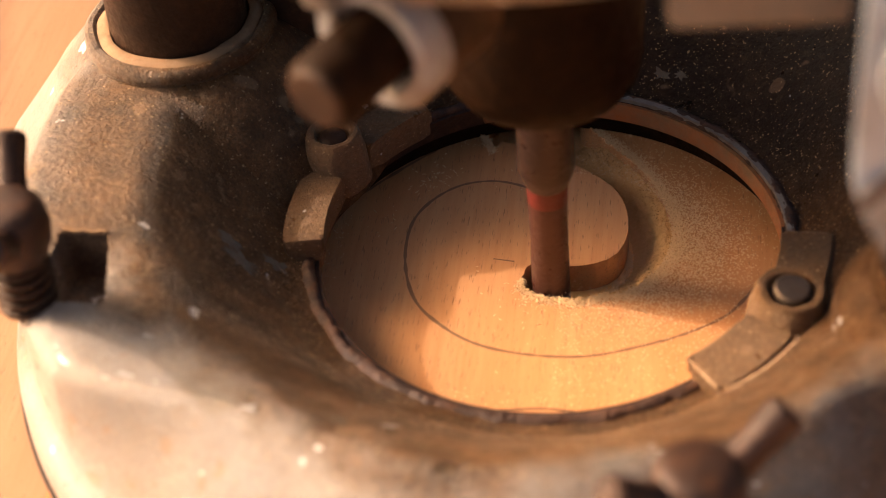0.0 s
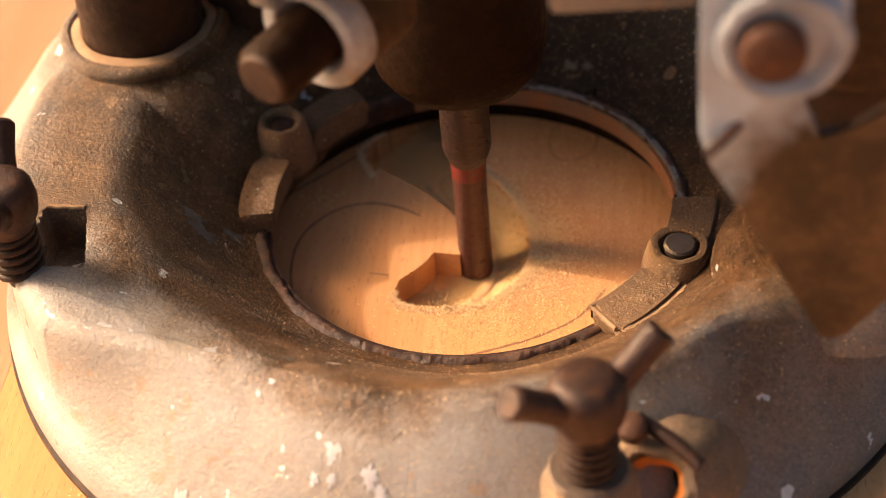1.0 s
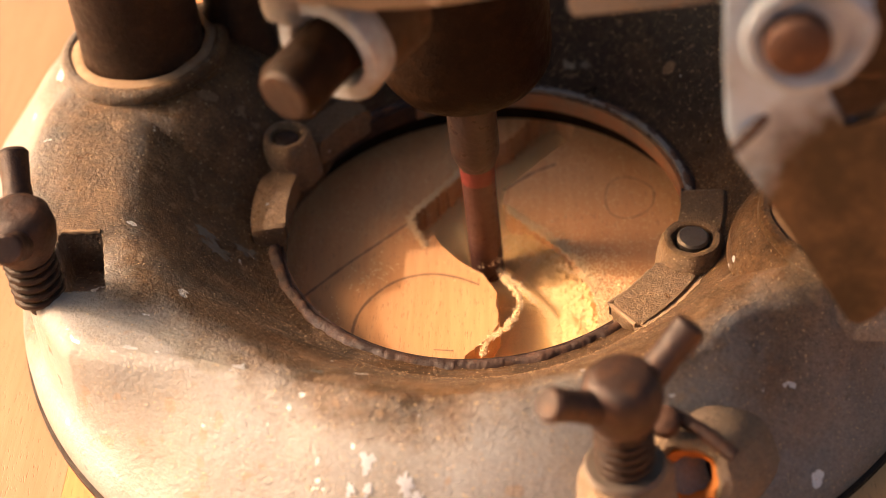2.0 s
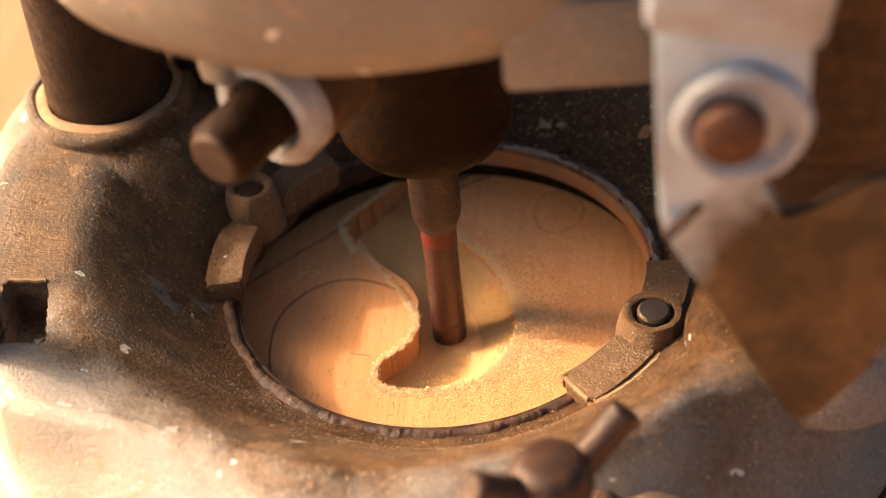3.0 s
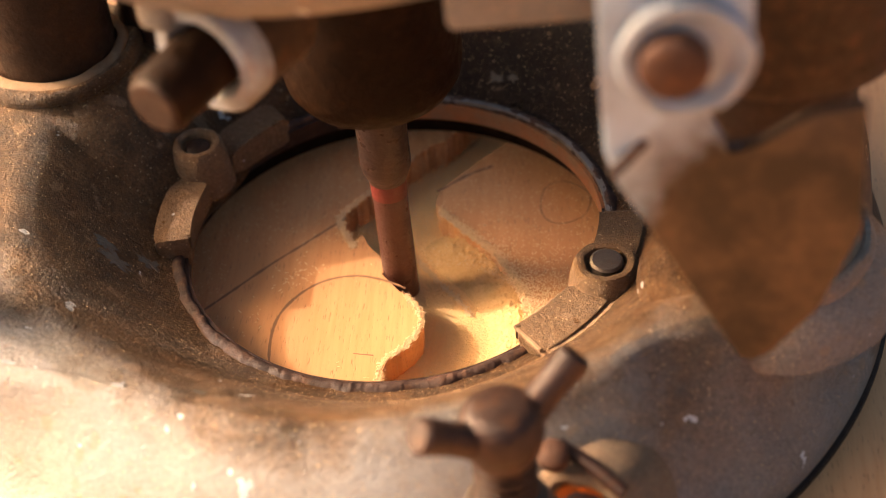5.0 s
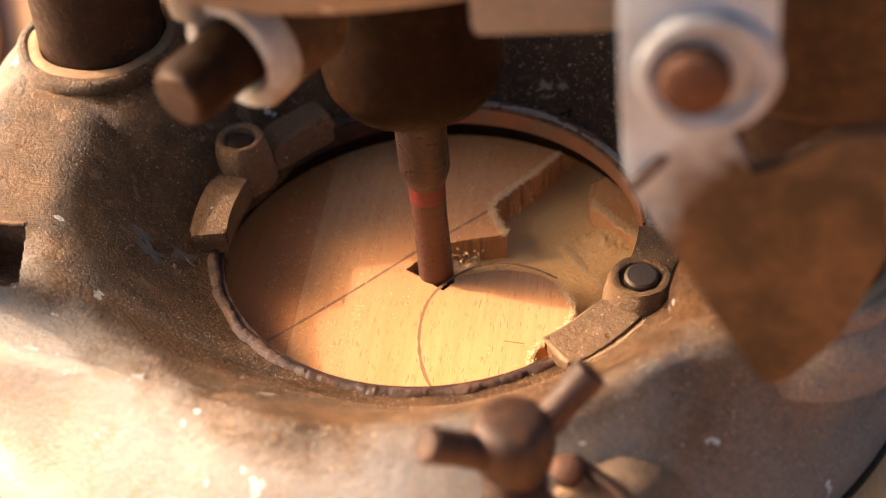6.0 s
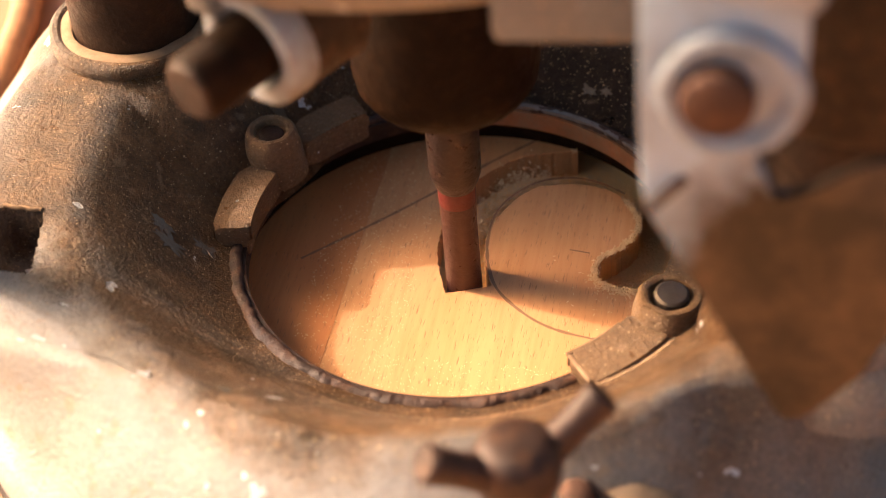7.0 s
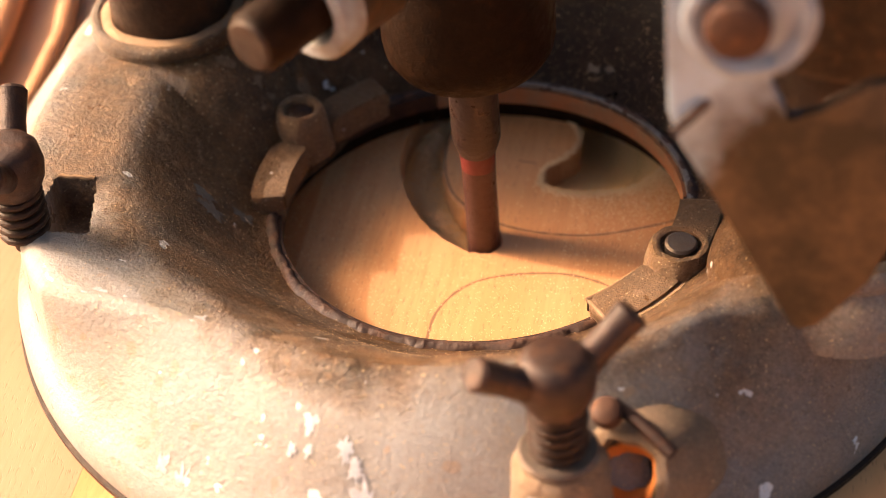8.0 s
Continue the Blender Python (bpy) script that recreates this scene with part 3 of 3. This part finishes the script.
def packed_dust(a0, a1, r0, z0, out, count=40):
    """A fillet of dust that fills the corner between a clamp and the casting."""
    bm = bmesh.new()
    rows = []
    for k in range(count + 1):
        a = radians(a0 + (a1 - a0) * k / count)
        w = out * (0.8 + 0.6 * noise.noise(Vector((k * 0.35, a0, 5))))
        row = []
        for r, dz in ((r0 - 0.3, 0.0), (r0 + w * 0.35, 0.5), (r0 + w, 0.12), (r0 + w, -2.0), (r0 - 0.3, -2.0)):
            x, y = r * math.cos(a), r * math.sin(a)
            z = z0 if r < r0 else top_z(x, y)
            row.append(bm.verts.new((x, y, z + dz)))
        rows.append(row)
    for p, q in zip(rows, rows[1:]):
        for k in range(5):
            bm.faces.new((p[k], p[(k + 1) % 5], q[(k + 1) % 5], q[k]))
    bm.faces.new(rows[0])
    bm.faces.new(rows[-1][::-1])
    return bm


# boss place and height, bearings of the two ends, inner and outer radius, height of the bars
for bx, by, top, a0, a1, r0, r1, zt, dusty in ((-35.0, 14.6, 17.4, 128.0, 189.0, 34.2, 40.4, 12.6, False), (35.7, -15.6, 14.8, -52.0, 0.5, 34.7, 42.0, 11.9, True)):
    ang = math.degrees(math.atan2(by, bx))
    clamp = part("guide_clamp", clamp_bar(a0, a1, r0 + 0.6, r1 + (1.6 if dusty else -0.5), 6.5, zt - (0.6 if dusty else 2.2), 0.5, 24), CLAMP, router, "grimy cast clamp beside the opening")
    for b0, b1 in ((a0, ang - 6.5), (ang + 6.5, a1)):
        part("clamp_bar", clamp_bar(b0, b1, r0, r1, zt - 3.6, zt, 0.9), CLAMP, clamp)
    at = Matrix.Translation((bx, by, 0))
    fat = 1.0 if dusty else 0.86
    part("boss", lathe([(6.3 * fat, 8), (5.9 * fat, top - 3.6), (5.5 * fat, top - 2.2), (5.2 * fat, top - 0.9), (4.7 * fat, top - 0.1), (4.1 * fat, top), (3.5 * fat, top - 0.3), (3.2 * fat, top - 1.5), (0, top - 1.5)], 44, None, at, 0.25), CLAMP, clamp)
    tip = aim((bx, by, top - 2.0), (bx + 0.25, by - 0.3, top + 2))
    part("screw", lathe([(0, 0.3), (2.75, 0.3), (2.7, 2.0), (2.3, 2.35), (0, 2.4)] if dusty else [(0, 0.3), (2.2, 0.3), (2.2, 0.9), (1.9, 1.15), (0, 1.15)], 28, None, tip), SCREW if dusty else DARK, clamp, "worn grey round screw head" if dusty else "dark screw head sunk in the boss")
    if dusty:
        part("packed_dust", packed_dust(a0 + 1, ang - 8, r1 - 0.2, zt - 0.3, 1.9), FILM, clamp, "pale dust packed along the clamp's edge")
        edge = [(r0 * math.cos(radians(a0 + 17 * k / 12)), r0 * math.sin(radians(a0 + 17 * k / 12)), zt - 0.35) for k in range(13)]
        end = [(r * math.cos(radians(a0 + 0.4)), r * math.sin(radians(a0 + 0.4)), zt - 0.45) for r in (r0 + 0.4, r0 + 3, r1 - 0.8)]
        for line in (edge, end):
            part("dust_line", tube(line, 0.42, 8), FILM, clamp, "pale worn edge of the clamp")

# collet nut and cutter
part("collet_nut", lathe([(4.2, 38.2), (9, 38.6), (12.4, 40.0), (13.9, 42.4), (14.3, 45), (14.3, 66), (12, 70), (0, 70)], 64), NUT, router, "blackened collet nut")
bit = part("router_bit", lathe([(0, 40), (4.2, 40), (4.2, 23.6), (4.0, 22.6), (3.3, 20.6), (3.15, 20.2), (0, 20.2)], 40), SHANK, router, "worn brown steel router bit with a red band")
part("red_band", lathe([(0, 20.2), (3.1, 20.2), (3.0, 17.0), (0, 17.0)], 40), RED, bit)
part("cutter", lathe([(0, 17.0), (2.97, 17.0), (2.9, 12), (2.95, 6), (3.0, -5.2), (0, -5.2)], 40), CUTTER, bit)


# wing screws
def wing_screw(x, y, z, turn):
    m = Matrix.Translation((x, y, z)) @ Matrix.Rotation(radians(turn), 4, "Z")
    nut = part("wing_screw", lathe([(0, 9), (3.9, 9), (5.2, 11.5), (5.6, 14), (5.2, 16.8), (4.2, 18), (2.8, 18.4), (0, 18.3)], 40, None, m), RUSTY, router, "rusty wing screw on a spring")
    for s in (1, -1):
        p, q = m @ Vector((3.4 * s, 0, 14)), m @ Vector((12 * s, 0, 20.5))
        d = (q - p).length
        part("wing", lathe([(0, -1), (2.6, -1), (2.2, d * 0.5), (2.5, d - 0.6), (2.0, d), (0, d)], 24, None, aim(p, q)), RUSTY, nut)
    part("bolt", lathe([(0, -2), (2.4, -2), (2.4, 10), (0, 10)], 20, None, m), DARK, nut)
    turns = [m @ Vector((3.7 * math.cos(k * 0.5), 3.7 * math.sin(k * 0.5), 0.4 + k * 0.5 / 6.283 * 1.75)) for k in range(62)]
    part("spring", tube(turns, 0.62, 8), DARK, nut, "coil spring under the wing screw")


wing_screw(-68.0, -35.2, 26.4, 100)
wing_screw(22.6, -75.0, 26, 35)
part("wing_boss", lathe([(8.2, 6), (7.2, 18), (6.5, 23.6), (5.4, 25.3), (0, 25.6)], 40, None, Matrix.Translation((22.6, -75, 0)), 0.6), STAINED, router, "cast boss under a wing screw")
face = Vector((31.5, -71, 17.5))
rod = aim(face - Vector((-0.25, -0.78, 0.5)).normalized() * 15, face)
part("rod_socket", lathe([(0, -2), (4.6, -2), (4.6, 14.4), (5.4, 15.4), (6.6, 15.2), (7.8, 13.6), (9.2, 8), (11.5, -2)], 40, None, rod, 0.9), STAINED, router, "bored socket for a guide rod")
part("socket_rust", lathe([(2.6, 11.0), (3.4, 12.6), (4.5, 14.4), (4.58, 14.3), (4.58, -1.5), (2.6, -1.5), (2.6, 11.0)], 32, None, rod, 0.5), EMBER, router, "orange rust inside the socket")
# black plug added to give the socket's hole its shade
part("hole_shade", lathe([(0, -1.6), (2.5, -1.6), (2.5, 9.5), (0, 9.8)], 24, None, rod), NUT, router, "black plug that stands for the dark depth of the socket")
part("spring_washer", lathe([(2.6, 25.6), (5.6, 25.6), (5.8, 26.2), (5.4, 26.8), (2.6, 26.8)], 32, None, Matrix.Translation((22.6, -75, 0))), SCREW, router, "bright worn washer under the spring")
lock = part("rod_lock", lathe([(0, 0), (2.2, 0), (2.3, 0.9), (2.1, 2.2), (1.4, 2.7), (0, 2.8)], 20, None, aim((28.6, -66.0, 24.5), (27.4, -68.5, 30))), HEXRUST, router, "small rusty locking screw beside the socket")
part("shank", tube([(29.2, -64.6, 25.4), (33.5, -67.5, 24.6), (38.0, -71.0, 22.6)], 1.1, 12), RUSTY, lock, "thin dark rusty bar")
part("stop_post", lathe([(0, 20), (6.5, 20), (6.2, 30), (5.6, 34), (5.6, 110), (0, 110)], 40, None, Matrix.Translation((-44.5, 37, 0))), DARK, router, "dark depth-stop post behind the column")
part("set_screw", lathe([(0, -1), (1.9, -1), (1.9, 0.9), (1.2, 1.3), (0, 1.3)], 20, None, aim((-47.4, 19.5, 24.2), (-40, 12, 26))), DARK, router, "small dark set screw")
tagged(obj("cord", tube([(-112.2, -163.5, 2.15), (-106.2, -63.5, 2.15), (-104.8, -26.5, 2.15), (-103.4, -3.5, 2.15), (-103.0, 12.5, 2.15), (-104.0, 34.5, 2.15), (-107.8, 53.5, 2.15), (-116.2, 81.5, 2.15), (-130.2, 116.5, 2.15)], 2.1, 16), CORD), "thin orange-brown cord lying on the board", "cord", "cords on the board")
tagged(obj("cord", tube([(-128.2, -163.5, 3.15), (-118.2, -63.5, 3.15), (-116.0, -18.5, 3.15), (-115.8, 6.5, 3.15), (-116.8, 30.5, 3.15), (-119.8, 52.5, 3.15), (-127.2, 81.5, 3.15), (-142.2, 116.5, 3.15)], 3.1, 16), CORD), "thicker orange-brown cord lying on the board", "cord", "cords on the board")

# head
bm = lathe([(24, 94), (30, 89.5), (49, 88.2), (54, 90), (58, 96), (59, 102), (59, 190), (0, 190)], 144, None, None, 1.6)
head = part("head", bm, HEAD, router, "cream-painted motor head")
part("bearing_ring", lathe([(14.6, 70), (18, 70), (22, 76), (24, 94.5), (14.6, 94.5)], 48), NUT, head)
for (cx, cy), zb in zip(COLS, (78, 67)):
    part("column_sleeve", lathe([(11.2, zb), (17, zb), (18, zb + 2), (18, 190), (11.2, 190)], 48, None, Matrix.Translation((cx, cy, 0))), BROWN, head, "brown-stained sleeve round a guide column")
p, q = Vector((-14.3, -41.8, 76.0)), Vector((-19.2, -50.2, 75.6))
part("bolt_boss", lathe([(0, -3), (8.2, -3), (8.6, -12), (0, -14)], 48, None, aim(p, q)), BROWN, head, "grimy brown bolt boss")
part("boss_rim", lathe([(5.5, -3), (5.5, 0.6), (6.0, 1.2), (7.9, 1.2), (8.4, 0.6), (8.4, -2.9), (5.5, -2.9)], 48, None, aim(p, q)), BARE, head, "bare worn rim of a bolt boss")
part("clamp_bolt", lathe([(0, -6), (4.6, -6), (4.6, 10.2), (4.0, 11.3), (0, 11.5)], 40, None, aim(p, q)), NUT, head, "dark oily round bolt head")
# the bolt's end gets a dark colour in place of the shade on it
part("bolt_face", lathe([(0, 11.45), (3.9, 11.25), (3.4, 11.75), (0, 11.9)], 40, None, aim(p, q)), DARK, head, "rusty end of the bolt, coloured dark for its shade")
part("boss_lug", prism([(-23.5, -40), (-19, -42), (-8, -36), (-8, -28), (-24, -31)], 79, 97, None, None, 1.5), LUG, head, "grimy cream lug behind the bolt")
part("boss_web", prism([(-22, -46), (-6, -52), (14, -24), (-6, -20)], 87, 97, None, None, 2), LUG, head)
part("head_step", prism([(18, -53.5), (36.8, -52), (36, -30), (18.5, -32)], 86.2, 99, None, None, 1.2), HEAD, head, "lower cream step under the head")
# unseen block, added out of view to keep the sun off the opening and bit
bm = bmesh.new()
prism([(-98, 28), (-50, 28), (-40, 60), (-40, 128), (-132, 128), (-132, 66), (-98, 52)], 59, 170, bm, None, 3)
part("sun_blocker", bm, HEAD, head, "unseen added block that shades the opening from the sun")

# lever plate in front of the second column
up = Matrix.Translation((0, -67.2, 0)) @ Matrix.Rotation(radians(90), 4, "X")
lever = part("lever_plate", prism([(36.4, 106), (36.4, 88), (36.7, 79), (38.2, 74), (42.2, 66.9), (52.6, 45.6), (54.2, 44.4), (56.5, 45.6), (62.4, 53.3), (66.9, 66), (66.3, 85), (60, 84), (55, 79.5), (51, 78), (48.2, 83.5), (49.5, 88), (53.4, 93), (53.4, 106)], -0.9, 0.9, None, up, 0.4), LEVER, router, "steel lever plate, bright above and rusty brown at its pointed end")
hub = Matrix.Translation((46.0, -67.2, 93.0)) @ Matrix.Rotation(radians(90), 4, "X")
part("ring", lathe([(0, 0.9), (7.7, 0.9), (7.9, 1.8), (7.4, 2.7), (6.6, 2.9), (5.6, 2.2), (5.0, 1.6), (0, 1.6)], 56, None, hub, 0.3), PALE, lever, "pale worn hub ring")
part("bolt", lathe([(0, 1.5), (3.9, 1.5), (4.0, 3.4), (3.7, 4.3), (2.8, 4.8), (0, 4.9)], 20, None, Matrix.Translation((44.7, -67.2, 92.8)) @ Matrix.Rotation(radians(90), 4, "X")), HEXRUST, lever, "rusty worn bolt head")
part("lever_bracket", prism([(34.5, -70), (54, -70), (56, -57), (34, -57)], 103.4, 130, None, Matrix.Rotation(radians(9), 4, "Y") @ Matrix.Translation((-16.5, 0, 6.8)), 1.5), PALE, router, "pale worn bracket over the lever")
part("pin", tube([(41.5, -67.7, 80.7), (39.6, -69.0, 79.2), (37.5, -69.8, 77.4)], 0.7, 10), RUSTY, lever, "small rusty cross pin")

# ---- paint flakes, sawdust ----
def flake(name, x, y, size, material, label, seed, stretch=1.0, turn=0.0):
    bm = bmesh.new()
    rng = random.Random(seed)
    ring = []
    c, s = math.cos(turn), math.sin(turn)
    for k in range(26):
        a, r = 2 * math.pi * k / 26, size * rng.uniform(0.35, 1.05)
        u, v = r * math.cos(a) * stretch, r * math.sin(a)
        px, py = x + u * c - v * s, y + u * s + v * c
        ring.append(bm.verts.new((px, py, top_z(px, py) + 0.08 - recess(px, py))))
    mid = bm.verts.new((x, y, top_z(x, y) + 0.16))
    for k in range(26):
        bm.faces.new((mid, ring[k], ring[(k + 1) % 26]))
    part(name, bm, material, router, label)


for k, (x, y, size) in enumerate([(-52.3, -49.1, 2.0), (-34.1, -54.2, 1.5), (-6.8, -63.4, 0.7), (-9.1, -71.0, 1.5), (-14.6, -68.3, 1.4), (-17.2, -70.6, 0.8), (-14.6, -71.0, 0.8), (-5.6, -76.2, 2.8), (-7.4, -72.9, 1.5), (-35.5, -71.0, 2.2), (-39.0, -68.6, 1.4), (-60.6, -46.6, 1.5), (-61.6, -43.5, 1.1), (-57, -47.5, 0.8), (-22, -67, 0.5), (-47, -50, 0.4), (-26.0, -60.5, 0.5)]):
    flake("bare_chip", x, y, size, CHIP, "bare bright metal where paint has chipped", k, 1.2, k * 0.7)
for k, (x, y, size) in enumerate([(-44.6, -13.2, 1.9), (-46.5, -10.6, 1.6), (-40.6, -9.0, 1.6), (-22.3, -53.9, 0.9), (16.0, 39.0, 1.0), (19.2, 38.2, 0.8)]):
    flake("paint_scab", x, y, size, SCAB, "grey scab of old paint", 40 + k, 1.7, -0.4)


def slivers(count, spot, size, seed):
    """Loose thin wood chips; spot gives a place for each."""
    rng = random.Random(seed)
    verts, faces = [], []
    for _ in range(count):
        x, y, z = spot(rng)
        L, W = size * rng.uniform(0.4, 1.9), size * rng.uniform(0.12, 0.34)
        d = Vector((rng.gauss(0, 1), rng.gauss(0, 1), rng.gauss(0, 0.35))).normalized()
        e = d.cross(Vector((rng.gauss(0, 0.4), rng.gauss(0, 0.4), 1))).normalized()
        n = d.cross(e)
        o = Vector((x, y, z + W * 0.7 + abs(d.z) * L * 0.5))
        bend = n * L * rng.uniform(-0.25, 0.25)
        i = len(verts)
        for k in (-0.5, 0.0, 0.5):
            c = o + d * (L * k) + (bend if k == 0 else Vector((0, 0, 0)))
            w = W * (1 if k == 0 else 0.5)
            verts += [(c + e * w) * MM, (c - e * w * 0.6 + n * w * 0.6) * MM, (c - e * w * 0.6 - n * w * 0.6) * MM]
        for k in (0, 3):
            for j in range(3):
                a, b = i + k + j, i + k + (j + 1) % 3
                faces.append((a, b, b + 3, a + 3))
        faces += [(i, i + 2, i + 1), (i + 6, i + 7, i + 8)]
    me = bpy.data.meshes.new("sawdust")
    me.from_pydata([tuple(v) for v in verts], [], faces)
    me.materials.append(DUST)
    return me


EDGE = spline(RIGHT_EDGE[:13], 0.3)

# sawdust packed in a bank against the pocket's outer wall
bm = bmesh.new()
bank = spline(RIGHT_EDGE[3:13], 0.24)
rows = []
for i, (x, y) in enumerate(bank):
    (ax, ay), (bx, by) = bank[max(i - 1, 0)], bank[min(i + 1, len(bank) - 1)]
    d = Vector((bx - ax, by - ay, 0)).normalized()
    ends = min(1.0, i / 26, (len(bank) - 1 - i) / 26)
    row = []
    for k in range(37):
        u = -0.15 + 0.225 * k
        px, py = x - d.y * u, y + d.x * u
        lump = noise.noise(Vector((px * 0.9, py * 0.9, 4))) * 0.5 + noise.noise(Vector((px * 2.1, py * 2.1, 8))) * 0.4
        grit = noise.noise(Vector((px * 5.5, py * 5.5, 3))) * 0.22
        rise = (0.5 + 0.5 * math.cos(math.pi * k / 36)) * ends
        row.append(bm.verts.new((px, py, -DEPTH - 0.3 + rise * (3.6 + 1.3 * lump) + grit * min(1.0, rise * 3))))
    rows.append(row)
for p, q in zip(rows, rows[1:]):
    for k in range(36):
        bm.faces.new((p[k], p[k + 1], q[k + 1], q[k]))
tagged(obj("sawdust", bm, FLUFF), "pale sawdust banked against the wall of the pocket", "sawdust", "", "stuff")


def spot_edge(rng):
    x, y = rng.choice(EDGE)
    k = abs(rng.gauss(0, 0.9)) - 0.35
    d = Vector((x - 11, y - 10, 0)).normalized()
    return x + d.x * k + rng.gauss(0, 0.2), y + d.y * k + rng.gauss(0, 0.2), 0.0


def spot_heap(rng):
    a = rng.gauss(-0.05, 0.7)
    k = 15.0 + abs(rng.gauss(0, 5.5))
    return 11 + k * math.cos(a), 6 + k * math.sin(a), 0.0


def spot_wide(rng):
    while True:
        x, y = rng.uniform(-45, 55), rng.uniform(-55, 60)
        if math.hypot(x - 20, y - 10) > 17 and not (-27 < x < 8 and -28 < y < 28):
            return x, y, 0.0


def spot_floor(rng):
    a, k = rng.uniform(-1.2, 1.3), rng.uniform(11, 13.6)
    return 11 + k * math.cos(a), 10 + 1.15 * k * math.sin(a), -DEPTH


tagged(new("sawdust", slivers(6500, spot_edge, 0.31, 1)), "pale wood chips heaped along the routed edge", "sawdust", "", "stuff")
tagged(new("sawdust", slivers(8000, spot_heap, 0.29, 2)), "loose pale sawdust scattered on the board", "sawdust", "", "stuff")
tagged(new("sawdust", slivers(9000, spot_wide, 0.27, 3)), "fine stray sawdust on the board", "sawdust", "", "stuff")
tagged(new("sawdust", slivers(900, spot_floor, 0.5, 4)), "sawdust lying in the routed pocket", "sawdust", "", "stuff")


SLOT_MID = [((p[0] + q[0]) / 2, (p[1] + q[1]) / 2) for p, q in zip(steps(SLOT_OUT, 4), steps(SLOT_PAIRS, 4))]


def spot_slot(rng):
    x, y = rng.choice(SLOT_MID)
    heap = max(0.0, noise.noise(Vector((x * 0.09, y * 0.09, 1.7))) + 0.25)
    return x + rng.gauss(0, 1.5), y + rng.gauss(0, 1.5), -DEPTH + abs(rng.gauss(0, 1)) * 3.2 * heap


tagged(new("sawdust", slivers(9000, spot_slot, 0.42, 8)), "fluffy pale sawdust left in the cut groove", "sawdust", "", "stuff")
HOOK = spline(ISLAND, 0.2)
tagged(new("sawdust", slivers(220, spot_edge, 0.55, 9)), "long pale splinters along the routed edge", "sawdust", "", "stuff")
TORN = spline(NOTCH_EDGE[3:], 0.25)


def spot_torn(rng):
    x, y = rng.choice(TORN)
    return x + rng.gauss(-0.15, 0.35), y + rng.gauss(0, 0.3), 0.0


def spot_hook(rng):
    x, y = rng.choice(HOOK)
    return x + rng.gauss(-0.15, 0.28), y + rng.gauss(-0.1, 0.28), 0.0


tagged(new("sawdust", slivers(1500, spot_torn, 0.45, 6)), "pale splinters along the torn edge", "sawdust", "", "stuff")
thrown = tagged(new("sawdust", slivers(1100, spot_hook, 0.42, 7)), "pale chips the cutter throws onto the edge", "sawdust", "", "stuff")


RIDGE = spline([(6.6, 12.4), (4.6, 16.0), (1.0, 20.6), (-2.6, 25.6), (-4.6, 28.6)], 0.2)


def spot_ridge(rng):
    x, y = rng.choice(RIDGE)
    return x + rng.gauss(-0.25, 0.25), y + rng.gauss(-0.2, 0.25), 0.0


crumbs = tagged(new("sawdust", slivers(900, spot_ridge, 0.40, 11)), "pale crumbs along the ridge that is cut away next", "sawdust", "", "stuff")


def spot_base(rng):
    a = rng.uniform(0, 2 * math.pi)
    r = 37.5 + abs(rng.gauss(0, 1)) * 13
    r = min(r, 76)
    x, y = r * math.cos(a), r * math.sin(a)
    return x, y, top_z(x, y)


dust = new("sawdust", slivers(4500, spot_base, 0.17, 5))
dust.parent = router
tagged(dust, "specks of sawdust on the casting", "", "", "stuff")

# ---- ground far below the board ----
soil_nodes = Nodes("earth", 0.9)
spots = soil_nodes.coords()
soil_mix = soil_nodes.mix(soil_nodes.noise(spots, 3, 8, 0.7), (0.15, 0.11, 0.075), (0.29, 0.23, 0.16))
soil_nodes.bump(soil_nodes.noise(spots, 40, 6, 0.7), 0.5, 0.01)
EARTH = soil_nodes.color(soil_mix)
ground = tagged(obj("ground", prism([(-60000, -60000), (60000, -60000), (60000, 60000), (-60000, 60000)], -60, -30.2), EARTH), "bare earth under the board", "ground", "", "structure")


def motions():
    walk(router, [(t, pose(glide(t)[0] * MM, glide(t)[1] * MM, 0)) for t in TIMES])
    # chips lie on the pocket floor until the cutter throws them up onto the edge
    lying = pose(0.0105, -0.002, -(DEPTH - 0.1) * MM)
    walk(thrown, [(0, lying), (1.9, lying), (2.0, pose(0.004, 0, 0.003)), (2.1, pose(0, 0, 0)), (8, pose(0, 0, 0))])
    fallen = pose(0.009, 0.002, -(DEPTH - 0.1) * MM)
    walk(crumbs, [(0, fallen), (1.95, fallen), (2.1, pose(0.003, 0, 0.002)), (2.2, pose(0, 0, 0)), (4.6, pose(0, 0, 0)), (4.75, pose(0.003, 0, 0.002)), (4.9, fallen), (8, fallen)])
    for ob, cx, cy, when in blocks:
        if when is None:
            near = [math.hypot(glide(k * 0.05)[0] - cx, glide(k * 0.05)[1] - cy) for k in range(161)]
            hits = [k for k in range(161) if near[k] < 2.9]
            when = (hits[0] if hits else near.index(min(near))) * 0.05
        up, down = pose(0, 0, 0), pose(0, 0, -(DEPTH + 0.15) * MM)
        if when <= 0.05:
            rows = [(0, down), (8, down)]
        else:
            rows = [(0, up), (max(when - 0.04, 0.0), up), (min(when + 0.06, 7.97), down), (8, down)]
        walk(ob, rows)


motions()
